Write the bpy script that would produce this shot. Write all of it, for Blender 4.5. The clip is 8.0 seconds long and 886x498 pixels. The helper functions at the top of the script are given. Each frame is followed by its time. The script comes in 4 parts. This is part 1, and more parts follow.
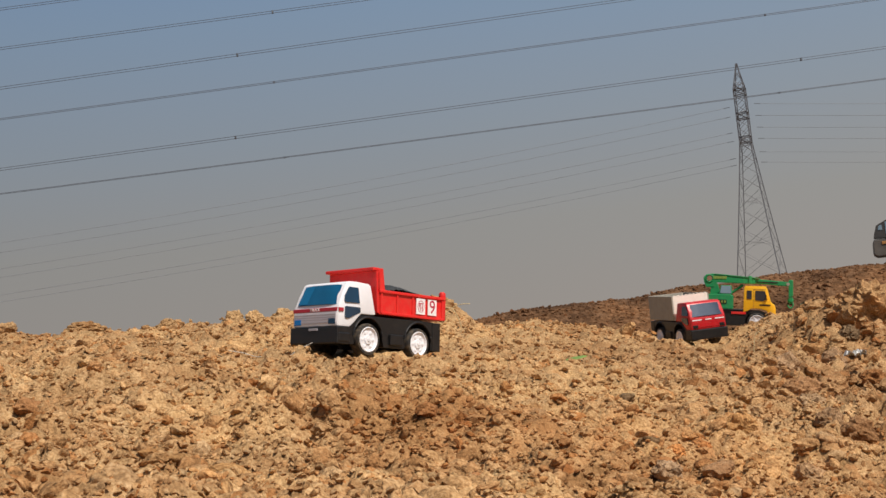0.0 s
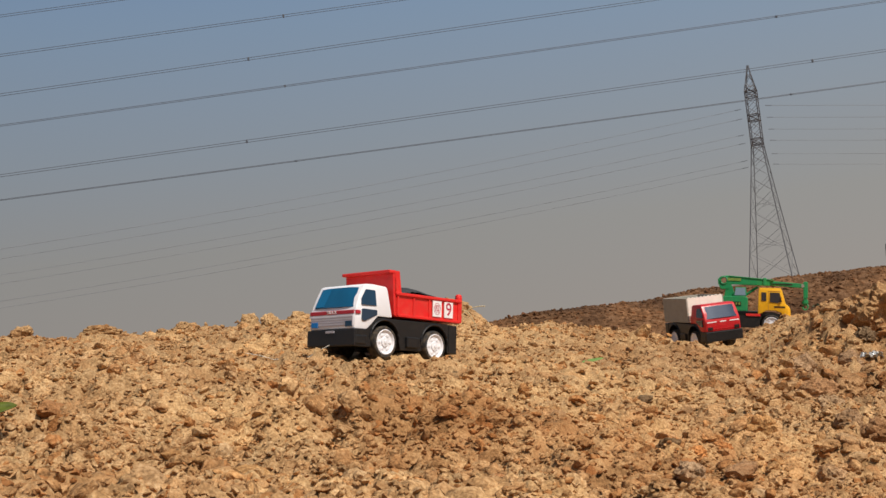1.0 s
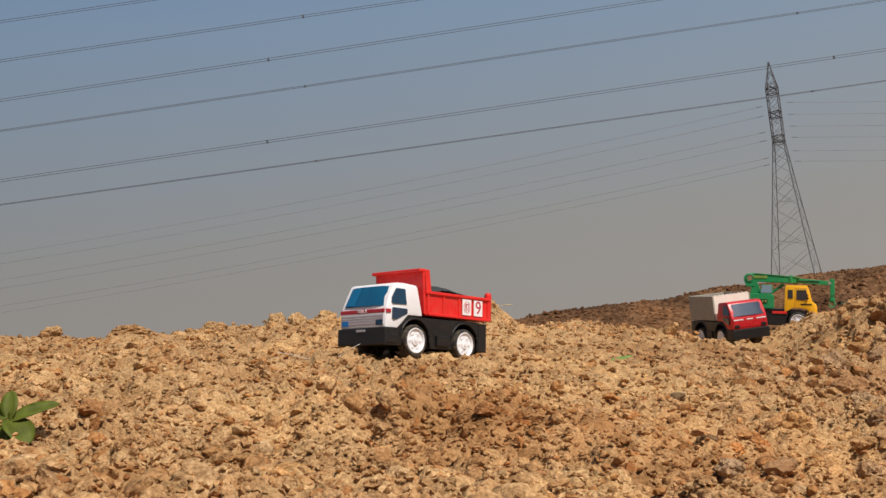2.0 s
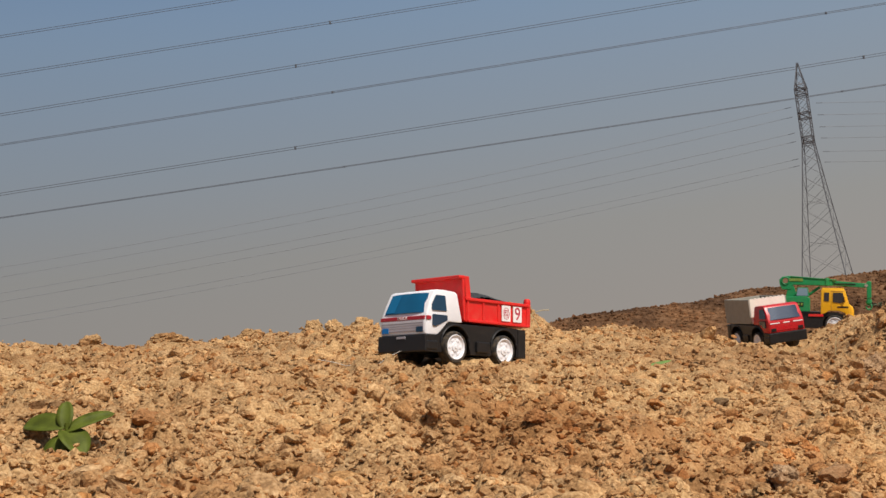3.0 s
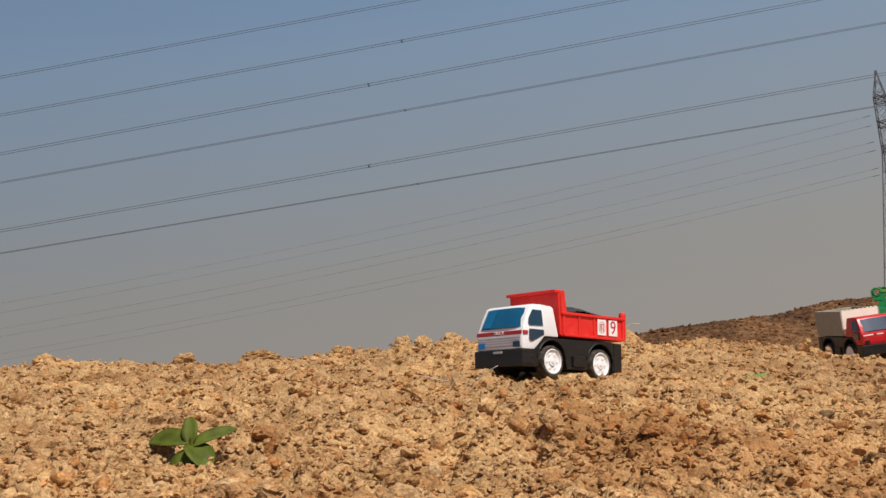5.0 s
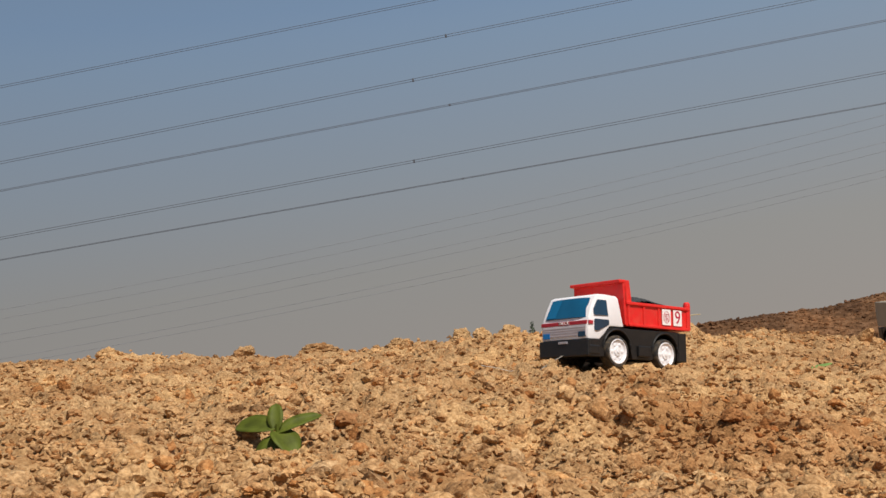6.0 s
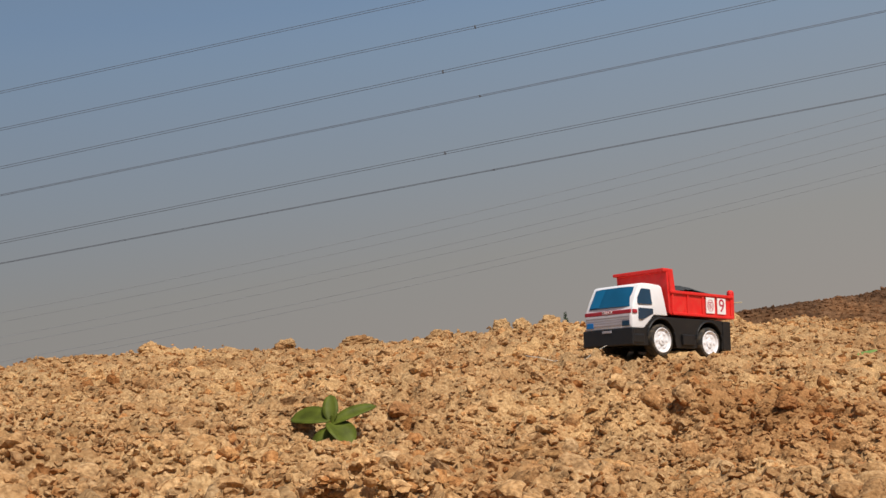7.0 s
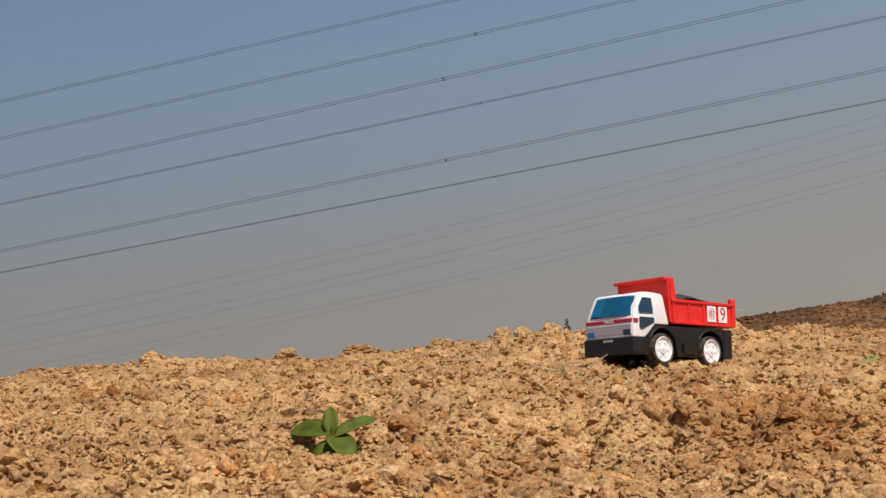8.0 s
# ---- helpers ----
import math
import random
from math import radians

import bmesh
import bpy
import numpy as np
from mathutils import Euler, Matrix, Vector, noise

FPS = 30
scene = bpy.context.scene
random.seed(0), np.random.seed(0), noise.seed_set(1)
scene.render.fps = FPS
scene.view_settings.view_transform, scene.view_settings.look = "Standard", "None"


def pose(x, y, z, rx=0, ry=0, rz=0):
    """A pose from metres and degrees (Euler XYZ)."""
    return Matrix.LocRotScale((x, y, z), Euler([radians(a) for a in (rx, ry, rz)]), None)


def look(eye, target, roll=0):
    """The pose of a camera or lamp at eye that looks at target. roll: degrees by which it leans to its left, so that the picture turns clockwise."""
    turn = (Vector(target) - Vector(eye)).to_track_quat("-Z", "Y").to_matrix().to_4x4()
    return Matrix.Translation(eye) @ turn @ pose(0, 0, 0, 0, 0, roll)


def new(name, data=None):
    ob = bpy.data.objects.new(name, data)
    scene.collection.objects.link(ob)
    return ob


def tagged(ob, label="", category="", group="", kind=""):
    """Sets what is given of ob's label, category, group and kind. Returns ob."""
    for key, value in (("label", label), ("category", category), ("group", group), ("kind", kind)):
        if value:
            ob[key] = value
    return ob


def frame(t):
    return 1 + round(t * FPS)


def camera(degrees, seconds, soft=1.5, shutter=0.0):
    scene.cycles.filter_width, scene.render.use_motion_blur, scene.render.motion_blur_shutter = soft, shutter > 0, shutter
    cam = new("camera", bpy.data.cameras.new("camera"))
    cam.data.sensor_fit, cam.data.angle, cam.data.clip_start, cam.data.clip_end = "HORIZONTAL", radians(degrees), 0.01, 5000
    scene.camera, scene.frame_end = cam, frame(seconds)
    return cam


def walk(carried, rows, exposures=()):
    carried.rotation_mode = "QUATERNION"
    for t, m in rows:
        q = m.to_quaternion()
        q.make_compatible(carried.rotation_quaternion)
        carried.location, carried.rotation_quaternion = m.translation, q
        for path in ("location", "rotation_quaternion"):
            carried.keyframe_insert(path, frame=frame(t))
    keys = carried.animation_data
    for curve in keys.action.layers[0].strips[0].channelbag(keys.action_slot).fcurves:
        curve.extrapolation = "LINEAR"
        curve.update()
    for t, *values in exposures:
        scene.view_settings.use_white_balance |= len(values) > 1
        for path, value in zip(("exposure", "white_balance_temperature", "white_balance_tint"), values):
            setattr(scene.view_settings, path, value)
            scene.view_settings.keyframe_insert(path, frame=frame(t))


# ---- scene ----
cam = camera(39.0, 8.0)
PATH = [
    (0.0, (0.0, 0.0, 0.0), (0.0, 1.9946, 0.1465), -6.0),
    (0.5, (-0.0023, -0.0004, 0.0001), (-0.0082, 1.994, 0.1504), -6.03),
    (1.0, (-0.0072, -0.0007, -0.0003), (-0.0244, 1.9934, 0.153), -6.13),
    (2.5, (-0.0264, -0.0063, 0.0009), (-0.0958, 1.9863, 0.1582), -6.48),
    (3.0, (-0.0339, -0.0084, 0.0043), (-0.1278, 1.9824, 0.1721), -6.72),
    (3.5, (-0.0424, -0.0105, 0.007), (-0.1716, 1.9765, 0.1942), -7.05),
    (4.0, (-0.0467, -0.0123, 0.0077), (-0.1967, 1.9725, 0.2026), -7.13),
    (5.5, (-0.0738, -0.0226, 0.0048), (-0.3179, 1.9512, 0.2166), -7.27),
    (6.0, (-0.0871, -0.0267, 0.0035), (-0.367, 1.9427, 0.2119), -7.39),
    (6.5, (-0.0965, -0.0297, 0.0016), (-0.4062, 1.9358, 0.2038), -7.58),
    (7.0, (-0.101, -0.0311, 0.0045), (-0.4327, 1.9309, 0.2064), -7.95),
    (7.5, (-0.1001, -0.0305, 0.0084), (-0.4319, 1.9308, 0.2159), -8.07),
    (8.0, (-0.0998, -0.029, 0.0079), (-0.4317, 1.9317, 0.2211), -8.17),
]
walk(cam, [(t, look(eye, target, roll)) for t, eye, target, roll in PATH])

# ---- light ----
SUN_TO = Vector((0.54, -0.58, 1.05)).normalized()
sun = new("sun", bpy.data.lights.new("sun", "SUN"))
sun.data.energy, sun.data.angle, sun.data.color = 4.3, radians(0.6), (1.0, 0.942, 0.85)
sun.matrix_world = look(SUN_TO * 50, (0, 0, 0))
world = bpy.data.worlds.new("world")
scene.world = world
world.use_nodes = True
nt = world.node_tree
bg = nt.nodes["Background"]
bg.inputs["Strength"].default_value = 1.0
sky = nt.nodes.new("ShaderNodeTexSky")
sky.sky_type = "NISHITA"
sky.sun_disc = False
sky.sun_elevation = math.asin(SUN_TO.z)
sky.sun_rotation = math.atan2(SUN_TO.x, SUN_TO.y)
sky.dust_density, sky.air_density, sky.altitude = 4.0, 1.0, 100
dim = nt.nodes.new("ShaderNodeMix")
dim.data_type, dim.blend_type = "RGBA", "MULTIPLY"
dim.inputs[0].default_value = 1.0
dim.inputs[7].default_value = (0.062, 0.062, 0.062, 1)
nt.links.new(sky.outputs[0], dim.inputs[6])
coord = nt.nodes.new("ShaderNodeTexCoord")
split = nt.nodes.new("ShaderNodeSeparateXYZ")
nt.links.new(coord.outputs["Generated"], split.inputs[0])
# dusty haze, brown-grey at the horizon and slate blue higher up
haze = nt.nodes.new("ShaderNodeValToRGB")
haze.color_ramp.elements[0].position, haze.color_ramp.elements[0].color = 0.0, (0.308, 0.276, 0.250, 1)
haze.color_ramp.elements[1].position, haze.color_ramp.elements[1].color = 0.30, (0.188, 0.275, 0.405, 1)
for spot, tone in ((0.09, (0.284, 0.279, 0.268, 1)), (0.17, (0.246, 0.284, 0.328, 1)), (0.26, (0.208, 0.283, 0.385, 1))):
    haze.color_ramp.elements.new(spot).color = tone
nt.links.new(split.outputs[2], haze.inputs[0])
rise = nt.nodes.new("ShaderNodeMapRange")
rise.inputs[1].default_value, rise.inputs[2].default_value = 0.28, 0.7
nt.links.new(split.outputs[2], rise.inputs[0])
mixed = nt.nodes.new("ShaderNodeMix")
mixed.data_type = "RGBA"
nt.links.new(rise.outputs[0], mixed.inputs[0])
nt.links.new(haze.outputs[0], mixed.inputs[6])
nt.links.new(dim.outputs[2], mixed.inputs[7])
# the haze is a little brighter towards the sun's side
toward = nt.nodes.new("ShaderNodeMapRange")
toward.inputs[1].default_value, toward.inputs[2].default_value = -1.0, 1.0
toward.inputs[3].default_value, toward.inputs[4].default_value = 0.81, 1.19
nt.links.new(split.outputs[0], toward.inputs[0])
sided = nt.nodes.new("ShaderNodeMix")
sided.data_type, sided.blend_type = "RGBA", "MULTIPLY"
sided.inputs[0].default_value = 1.0
nt.links.new(mixed.outputs[2], sided.inputs[6])
nt.links.new(toward.outputs[0], sided.inputs[7])
nt.links.new(sided.outputs[2], bg.inputs[0])


# ---- materials ----
def plain(name, colour, rough=0.5, metal=0.0, coat=0.0, grain=0.0, scale=60.0, bump=0.0, dust=0.0):
    """A painted or moulded surface with faint mottling, optional relief and a film of soil dust."""
    m = bpy.data.materials.new(name)
    m.use_nodes = True
    n, l = m.node_tree.nodes, m.node_tree.links
    b = n["Principled BSDF"]
    b.inputs["Base Color"].default_value = (*colour, 1)
    b.inputs["Roughness"].default_value, b.inputs["Metallic"].default_value = rough, metal
    b.inputs["Coat Weight"].default_value = coat
    if grain or bump or dust:
        tc = n.new("ShaderNodeTexCoord")
        tex = n.new("ShaderNodeTexNoise")
        tex.inputs["Scale"].default_value, tex.inputs["Detail"].default_value = scale, 6
        l.new(tc.outputs["Object"], tex.inputs["Vector"])
        ramp = n.new("ShaderNodeMapRange")
        ramp.inputs[1].default_value, ramp.inputs[2].default_value = 0.3, 0.7
        ramp.inputs[3].default_value, ramp.inputs[4].default_value = 1 - grain, 1 + grain
        l.new(tex.outputs[0], ramp.inputs[0])
        mul = n.new("ShaderNodeMix")
        mul.data_type, mul.blend_type = "RGBA", "MULTIPLY"
        mul.inputs[0].default_value = 1
        mul.inputs[6].default_value = (*colour, 1)
        l.new(ramp.outputs[0], mul.inputs[7])
        out = mul.outputs[2]
        if dust:
            spots = n.new("ShaderNodeTexNoise")
            spots.inputs["Scale"].default_value, spots.inputs["Detail"].default_value = scale * 2.7, 9
            l.new(tc.outputs["Object"], spots.inputs["Vector"])
            film = n.new("ShaderNodeMapRange")
            film.inputs[1].default_value, film.inputs[2].default_value = 0.42, 0.75
            film.inputs[4].default_value = dust
            l.new(spots.outputs[0], film.inputs[0])
            over = n.new("ShaderNodeMix")
            over.data_type = "RGBA"
            over.inputs[7].default_value = (0.42, 0.29, 0.16, 1)
            l.new(film.outputs[0], over.inputs[0])
            l.new(out, over.inputs[6])
            out = over.outputs[2]
            rg = n.new("ShaderNodeMapRange")
            rg.inputs[3].default_value, rg.inputs[4].default_value = rough, min(1, rough + 0.35)
            l.new(spots.outputs[0], rg.inputs[0])
            l.new(rg.outputs[0], b.inputs["Roughness"])
        l.new(out, b.inputs["Base Color"])
        if bump:
            bp = n.new("ShaderNodeBump")
            bp.inputs["Strength"].default_value, bp.inputs["Distance"].default_value = bump, 0.002
            l.new(tex.outputs[0], bp.inputs["Height"])
            l.new(bp.outputs[0], b.inputs["Normal"])
    return m


def soil_material(name, islands="", cast=None):
    """Sandy clay soil: ochre, tan and rust patches over fine grit; dull brown on the far mound."""
    m = bpy.data.materials.new(name)
    m.use_nodes = True
    n, l = m.node_tree.nodes, m.node_tree.links
    b = n["Principled BSDF"]
    b.inputs["Roughness"].default_value = 0.93
    b.inputs["Specular IOR Level"].default_value = 0.15
    place = n.new("ShaderNodeNewGeometry")

    def noise_tex(scale, detail=5):
        t = n.new("ShaderNodeTexNoise")
        t.inputs["Scale"].default_value, t.inputs["Detail"].default_value = scale, detail
        l.new(place.outputs["Position"], t.inputs["Vector"])
        return t.outputs[0]

    def ramp(src, *stops):
        r = n.new("ShaderNodeValToRGB")
        r.color_ramp.elements[0].position, r.color_ramp.elements[0].color = stops[0][0], (*stops[0][1], 1)
        r.color_ramp.elements[1].position, r.color_ramp.elements[1].color = stops[-1][0], (*stops[-1][1], 1)
        for p, c in stops[1:-1]:
            r.color_ramp.elements.new(p).color = (*c, 1)
        l.new(src, r.inputs[0])
        return r.outputs[0]

    def mix(fac, a, c, blend="MIX"):
        x = n.new("ShaderNodeMix")
        x.data_type, x.blend_type = "RGBA", blend
        if isinstance(fac, float):
            x.inputs[0].default_value = fac
        else:
            l.new(fac, x.inputs[0])
        l.new(a, x.inputs[6])
        l.new(c, x.inputs[7])
        return x.outputs[2]

    grit = ramp(noise_tex(420, 8), (0.31, (0.225, 0.136, 0.065)), (0.5, (0.440, 0.277, 0.134)), (0.69, (0.566, 0.392, 0.216)))
    patch = ramp(noise_tex(5.5, 4), (0.35, (0.72, 0.63, 0.55)), (0.5, (0.95, 0.93, 0.91)), (0.66, (1.1, 1.06, 0.98)))
    col = mix(1.0, grit, patch, "MULTIPLY")
    mottle = ramp(noise_tex(75, 5), (0.32, (0.70, 0.66, 0.62)), (0.5, (1.0, 0.99, 0.98)), (0.68, (1.22, 1.22, 1.22)))
    col = mix(1.0, col, mottle, "MULTIPLY")
    rust = ramp(noise_tex(38, 3), (0.52, (0, 0, 0)), (0.70, (0.62, 0.62, 0.62)))
    tint = n.new("ShaderNodeRGB")
    tint.outputs[0].default_value = (0.40, 0.205, 0.085, 1)
    col = mix(rust, col, tint.outputs[0])
    # zones of darker, mostly browner tone on the near hump, rising right side and heap
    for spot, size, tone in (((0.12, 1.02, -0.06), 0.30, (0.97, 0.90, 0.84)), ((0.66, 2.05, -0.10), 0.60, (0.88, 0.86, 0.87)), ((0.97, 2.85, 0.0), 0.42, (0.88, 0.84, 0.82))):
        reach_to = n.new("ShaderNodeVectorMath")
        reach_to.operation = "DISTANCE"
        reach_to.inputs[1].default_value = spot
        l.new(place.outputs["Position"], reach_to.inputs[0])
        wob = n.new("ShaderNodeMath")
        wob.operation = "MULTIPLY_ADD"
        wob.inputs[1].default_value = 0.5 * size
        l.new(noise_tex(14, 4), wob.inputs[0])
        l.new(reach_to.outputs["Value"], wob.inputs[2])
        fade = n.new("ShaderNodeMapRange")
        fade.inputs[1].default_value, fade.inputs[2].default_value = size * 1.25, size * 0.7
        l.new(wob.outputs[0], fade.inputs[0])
        zone_tone = n.new("ShaderNodeRGB")
        zone_tone.outputs[0].default_value = (*tone, 1)
        col = mix(fade.outputs[0], col, mix(1.0, col, zone_tone.outputs[0], "MULTIPLY"))
    if cast:
        hue = n.new("ShaderNodeRGB")
        hue.outputs[0].default_value = (*cast, 1)
        col = mix(1.0, col, hue.outputs[0], "MULTIPLY")
    sep = n.new("ShaderNodeSeparateXYZ")
    l.new(place.outputs["Position"], sep.inputs[0])
    away = n.new("ShaderNodeMapRange")
    away.inputs[1].default_value, away.inputs[2].default_value = 8, 30
    l.new(sep.outputs[1], away.inputs[0])
    brown = ramp(noise_tex(3.2, 10), (0.36, (0.086, 0.043, 0.020)), (0.5, (0.134, 0.067, 0.031)), (0.64, (0.190, 0.102, 0.053)))
    drift = ramp(noise_tex(0.42, 5), (0.34, (0.62, 0.60, 0.60)), (0.5, (1.0, 1.0, 1.0)), (0.66, (1.30, 1.22, 1.12)))
    brown = mix(1.0, brown, drift, "MULTIPLY")
    col = mix(away.outputs[0], col, brown)
    if islands:
        geo = n.new("ShaderNodeNewGeometry")
        if islands == "object":
            geo = n.new("ShaderNodeObjectInfo")
        low = (0.90, 0.74, 0.60) if islands == "object" else (0.74, 0.58, 0.47)
        each = ramp(geo.outputs["Random" if islands == "object" else "Random Per Island"], (0.0, low), (0.08, (0.98, 0.74, 0.56)), (0.20, (0.98, 0.91, 0.86)), (0.75, (1.10, 1.07, 1.05)), (0.92, (1.14, 1.15, 1.20)), (1.0, (0.84, 0.86, 0.92)))
        col = mix(1.0, col, each, "MULTIPLY")
    l.new(col, b.inputs["Base Color"])
    bp = n.new("ShaderNodeBump")
    bp.inputs["Strength"].default_value, bp.inputs["Distance"].default_value = 1.0, 0.0034
    l.new(noise_tex(260, 12), bp.inputs["Height"])
    crust = n.new("ShaderNodeBump")
    crust.inputs["Distance"].default_value = 0.16
    l.new(away.outputs[0], crust.inputs["Strength"])
    l.new(noise_tex(4.5, 8), crust.inputs["Height"])
    l.new(bp.outputs[0], crust.inputs["Normal"])
    l.new(crust.outputs[0], b.inputs["Normal"])
    return m


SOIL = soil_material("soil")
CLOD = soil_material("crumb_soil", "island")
STONE = soil_material("stone_soil", "object")
CAST = {
    "RUST": soil_material("rusty_pebble", "object", (0.98, 0.76, 0.60)),
    "OCHRE": soil_material("ochre_clod", "object", (1.04, 1.00, 0.90)),
    "BROWN": soil_material("red_brown_clod", "object", (0.86, 0.74, 0.68)),
    "DARK": soil_material("dark_grey_stone", "object", (0.40, 0.44, 0.52)),
    "GREY": soil_material("grey_stone", "object", (0.84, 0.90, 1.06)),
    "PALE": soil_material("pale_clod", "object", (1.20, 1.28, 1.50)),
    "TAN": STONE,
}
RED = plain("red_plastic", (0.70, 0.014, 0.013), 0.32, grain=0.05, dust=0.10)
WHITE = plain("white_plastic", (0.78, 0.775, 0.805), 0.35, grain=0.02, dust=0.04)
BLACK = plain("black_plastic", (0.007, 0.007, 0.008), 0.26, grain=0.1, dust=0.02)
RUBBER = plain("black_rubber", (0.016, 0.015, 0.015), 0.6, grain=0.1, dust=0.25)
BLUE = plain("blue_window_film", (0.008, 0.095, 0.20), 0.12, coat=0.5, grain=0.15, scale=25)
DARKBLUE = plain("dark_blue_window_film", (0.006, 0.035, 0.075), 0.15, coat=0.4, grain=0.1)
SILVER = plain("silver_grille_print", (0.60, 0.575, 0.62), 0.4, grain=0.06)
DARKSILVER = plain("grey_grille_line", (0.36, 0.345, 0.38), 0.45)
STRIPE = plain("dark_red_stripe", (0.42, 0.02, 0.035), 0.4)
PAPER = plain("white_sticker", (0.82, 0.78, 0.78), 0.5)
CRIMSON = plain("crimson_print", (0.45, 0.012, 0.05), 0.5)
GRAVEL = plain("black_gravel", (0.028, 0.030, 0.032), 0.7, grain=0.5, scale=260, bump=0.9)
# box plastic in two tones: shade is in the darker, sunlight in the paler
SHADEDCREAM = plain("shade_toned_cream_plastic", (0.31, 0.29, 0.245), 0.6, grain=0.08, dust=0.15)
LITCREAM = plain("sunlit_toned_cream_plastic", (0.82, 0.77, 0.68), 0.4, grain=0.04, dust=0.06)
OLIVE = plain("worn_sticker", (0.20, 0.27, 0.05), 0.5, grain=0.3, scale=220)
RUSTDISC = plain("brown_pivot_cap", (0.30, 0.17, 0.10), 0.5, grain=0.2)
YELLOW = plain("yellow_plastic", (0.90, 0.46, 0.006), 0.35, grain=0.04, dust=0.06)
GREEN = plain("green_plastic", (0.008, 0.245, 0.078), 0.32, grain=0.05, dust=0.06)
GLASS = plain("dark_window", (0.02, 0.025, 0.035), 0.1, coat=0.5)
CRIMSONPAINT = plain("crimson_plastic", (0.52, 0.008, 0.016), 0.22, grain=0.05, dust=0.08)
SKYGLASS = plain("silvery_windscreen", (0.11, 0.135, 0.18), 0.14, metal=0.8, coat=0.4)
PALEPANE = plain("pale_blue_window", (0.20, 0.30, 0.38), 0.3, coat=0.3)
LAMP = plain("bright_blue_lamp", (0.01, 0.17, 0.50), 0.25)
STEEL = plain("galvanised_steel", (0.125, 0.125, 0.135), 0.6, metal=0.2, grain=0.2, scale=2)
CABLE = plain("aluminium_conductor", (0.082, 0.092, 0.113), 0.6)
# the far line's paler grey has the distance haze put into it
CABLE_FAR = plain("haze_toned_conductor", (0.225, 0.24, 0.26), 0.7)
LEAF = plain("green_leaf", (0.074, 0.092, 0.010), 0.62, grain=0.35, scale=120, bump=0.2)
LEAF.node_tree.nodes["Principled BSDF"].inputs["Specular IOR Level"].default_value = 0.2
PALELEAF = plain("pale_green_leaf", (0.16, 0.26, 0.06), 0.6, grain=0.2, scale=90)
LIGHTBLUE = plain("light_blue_window_film", (0.009, 0.135, 0.29), 0.12, coat=0.4, grain=0.1, scale=25)
FOIL = plain("silver_foil", (0.48, 0.47, 0.45), 0.42, metal=0.4)
STRING = plain("white_string", (0.62, 0.59, 0.53), 0.8)
MACHINE = plain("dusty_orange_paint", (0.42, 0.20, 0.06), 0.6, grain=0.2, scale=3)
GREYMETAL = plain("dusty_grey_paint", (0.10, 0.09, 0.08), 0.6, grain=0.3, scale=2)
DARKSTEEL = plain("dark_grey_steel", (0.05, 0.048, 0.048), 0.6, grain=0.2, scale=3)
SHRUB = plain("dull_shrub_leaf", (0.06, 0.085, 0.045), 0.7, grain=0.3, scale=8)


# ---- mesh helpers ----
def part(name, bm, material, parent=None, label=""):
    me = bpy.data.meshes.new(name)
    bmesh.ops.recalc_face_normals(bm, faces=bm.faces)
    bm.to_mesh(me)
    bm.free()
    me.materials.append(material)
    ob = new(name, me)
    ob.parent = parent
    return tagged(ob, label)


def block(cx, cy, cz, sx, sy, sz, bevel=0.0, bm=None):
    bm = bm or bmesh.new()
    made = bmesh.ops.create_cube(bm, size=1, matrix=Matrix.Translation((cx, cy, cz)) @ Matrix.Diagonal((sx, sy, sz, 1)))
    if bevel:
        edges = {e for v in made["verts"] for e in v.link_edges}
        bmesh.ops.bevel(bm, geom=list(edges), offset=bevel, segments=2, profile=0.6, affect="EDGES")
    return bm


def prism(outline, y0, y1, bevel=0.0, bm=None):
    """Extrudes an outline of (x, z) across from y0 to y1."""
    bm = bm or bmesh.new()
    near = bm.faces.new([bm.verts.new((x, y0, z)) for x, z in outline])
    made = bmesh.ops.extrude_face_region(bm, geom=[near])
    moved = [v for v in made["geom"] if isinstance(v, bmesh.types.BMVert)]
    bmesh.ops.translate(bm, verts=moved, vec=(0, y1 - y0, 0))
    if bevel:
        bmesh.ops.bevel(bm, geom=bm.edges[:], offset=bevel, segments=2, profile=0.6, affect="EDGES", clamp_overlap=True)
    return bm


def lathe(profile, steps=32, bm=None):
    """Turns a profile of (radius, y) round the y axis."""
    bm = bm or bmesh.new()
    rings = [[bm.verts.new((r * math.cos(2 * math.pi * k / steps), y, r * math.sin(2 * math.pi * k / steps))) for k in range(steps)] for r, y in profile]
    for a, b in zip(rings, rings[1:]):
        for k in range(steps):
            bm.faces.new((a[k], a[(k + 1) % steps], b[(k + 1) % steps], b[k]))
    for ring in (rings[0], rings[-1]):
        bm.faces.new(ring)
    return bm


def tube(points, radius, sides=6, bm=None):
    bm = bm or bmesh.new()
    rings = []
    for k, p in enumerate(points):
        p = Vector(p)
        d = (Vector(points[min(k + 1, len(points) - 1)]) - Vector(points[max(k - 1, 0)])).normalized()
        a = d.orthogonal().normalized() if abs(d.z) > 0.9 else d.cross(Vector((0, 0, 1))).normalized()
        b = d.cross(a)
        rings.append([bm.verts.new(p + radius * (math.cos(2 * math.pi * s / sides) * a + math.sin(2 * math.pi * s / sides) * b)) for s in range(sides)])
    for a, b in zip(rings, rings[1:]):
        for s in range(sides):
            bm.faces.new((a[s], a[(s + 1) % sides], b[(s + 1) % sides], b[s]))
    bm.faces.new(rings[0])
    bm.faces.new(rings[-1])
    return bm


def moved(bm, m):
    bmesh.ops.transform(bm, matrix=m, verts=bm.verts)
    return bm


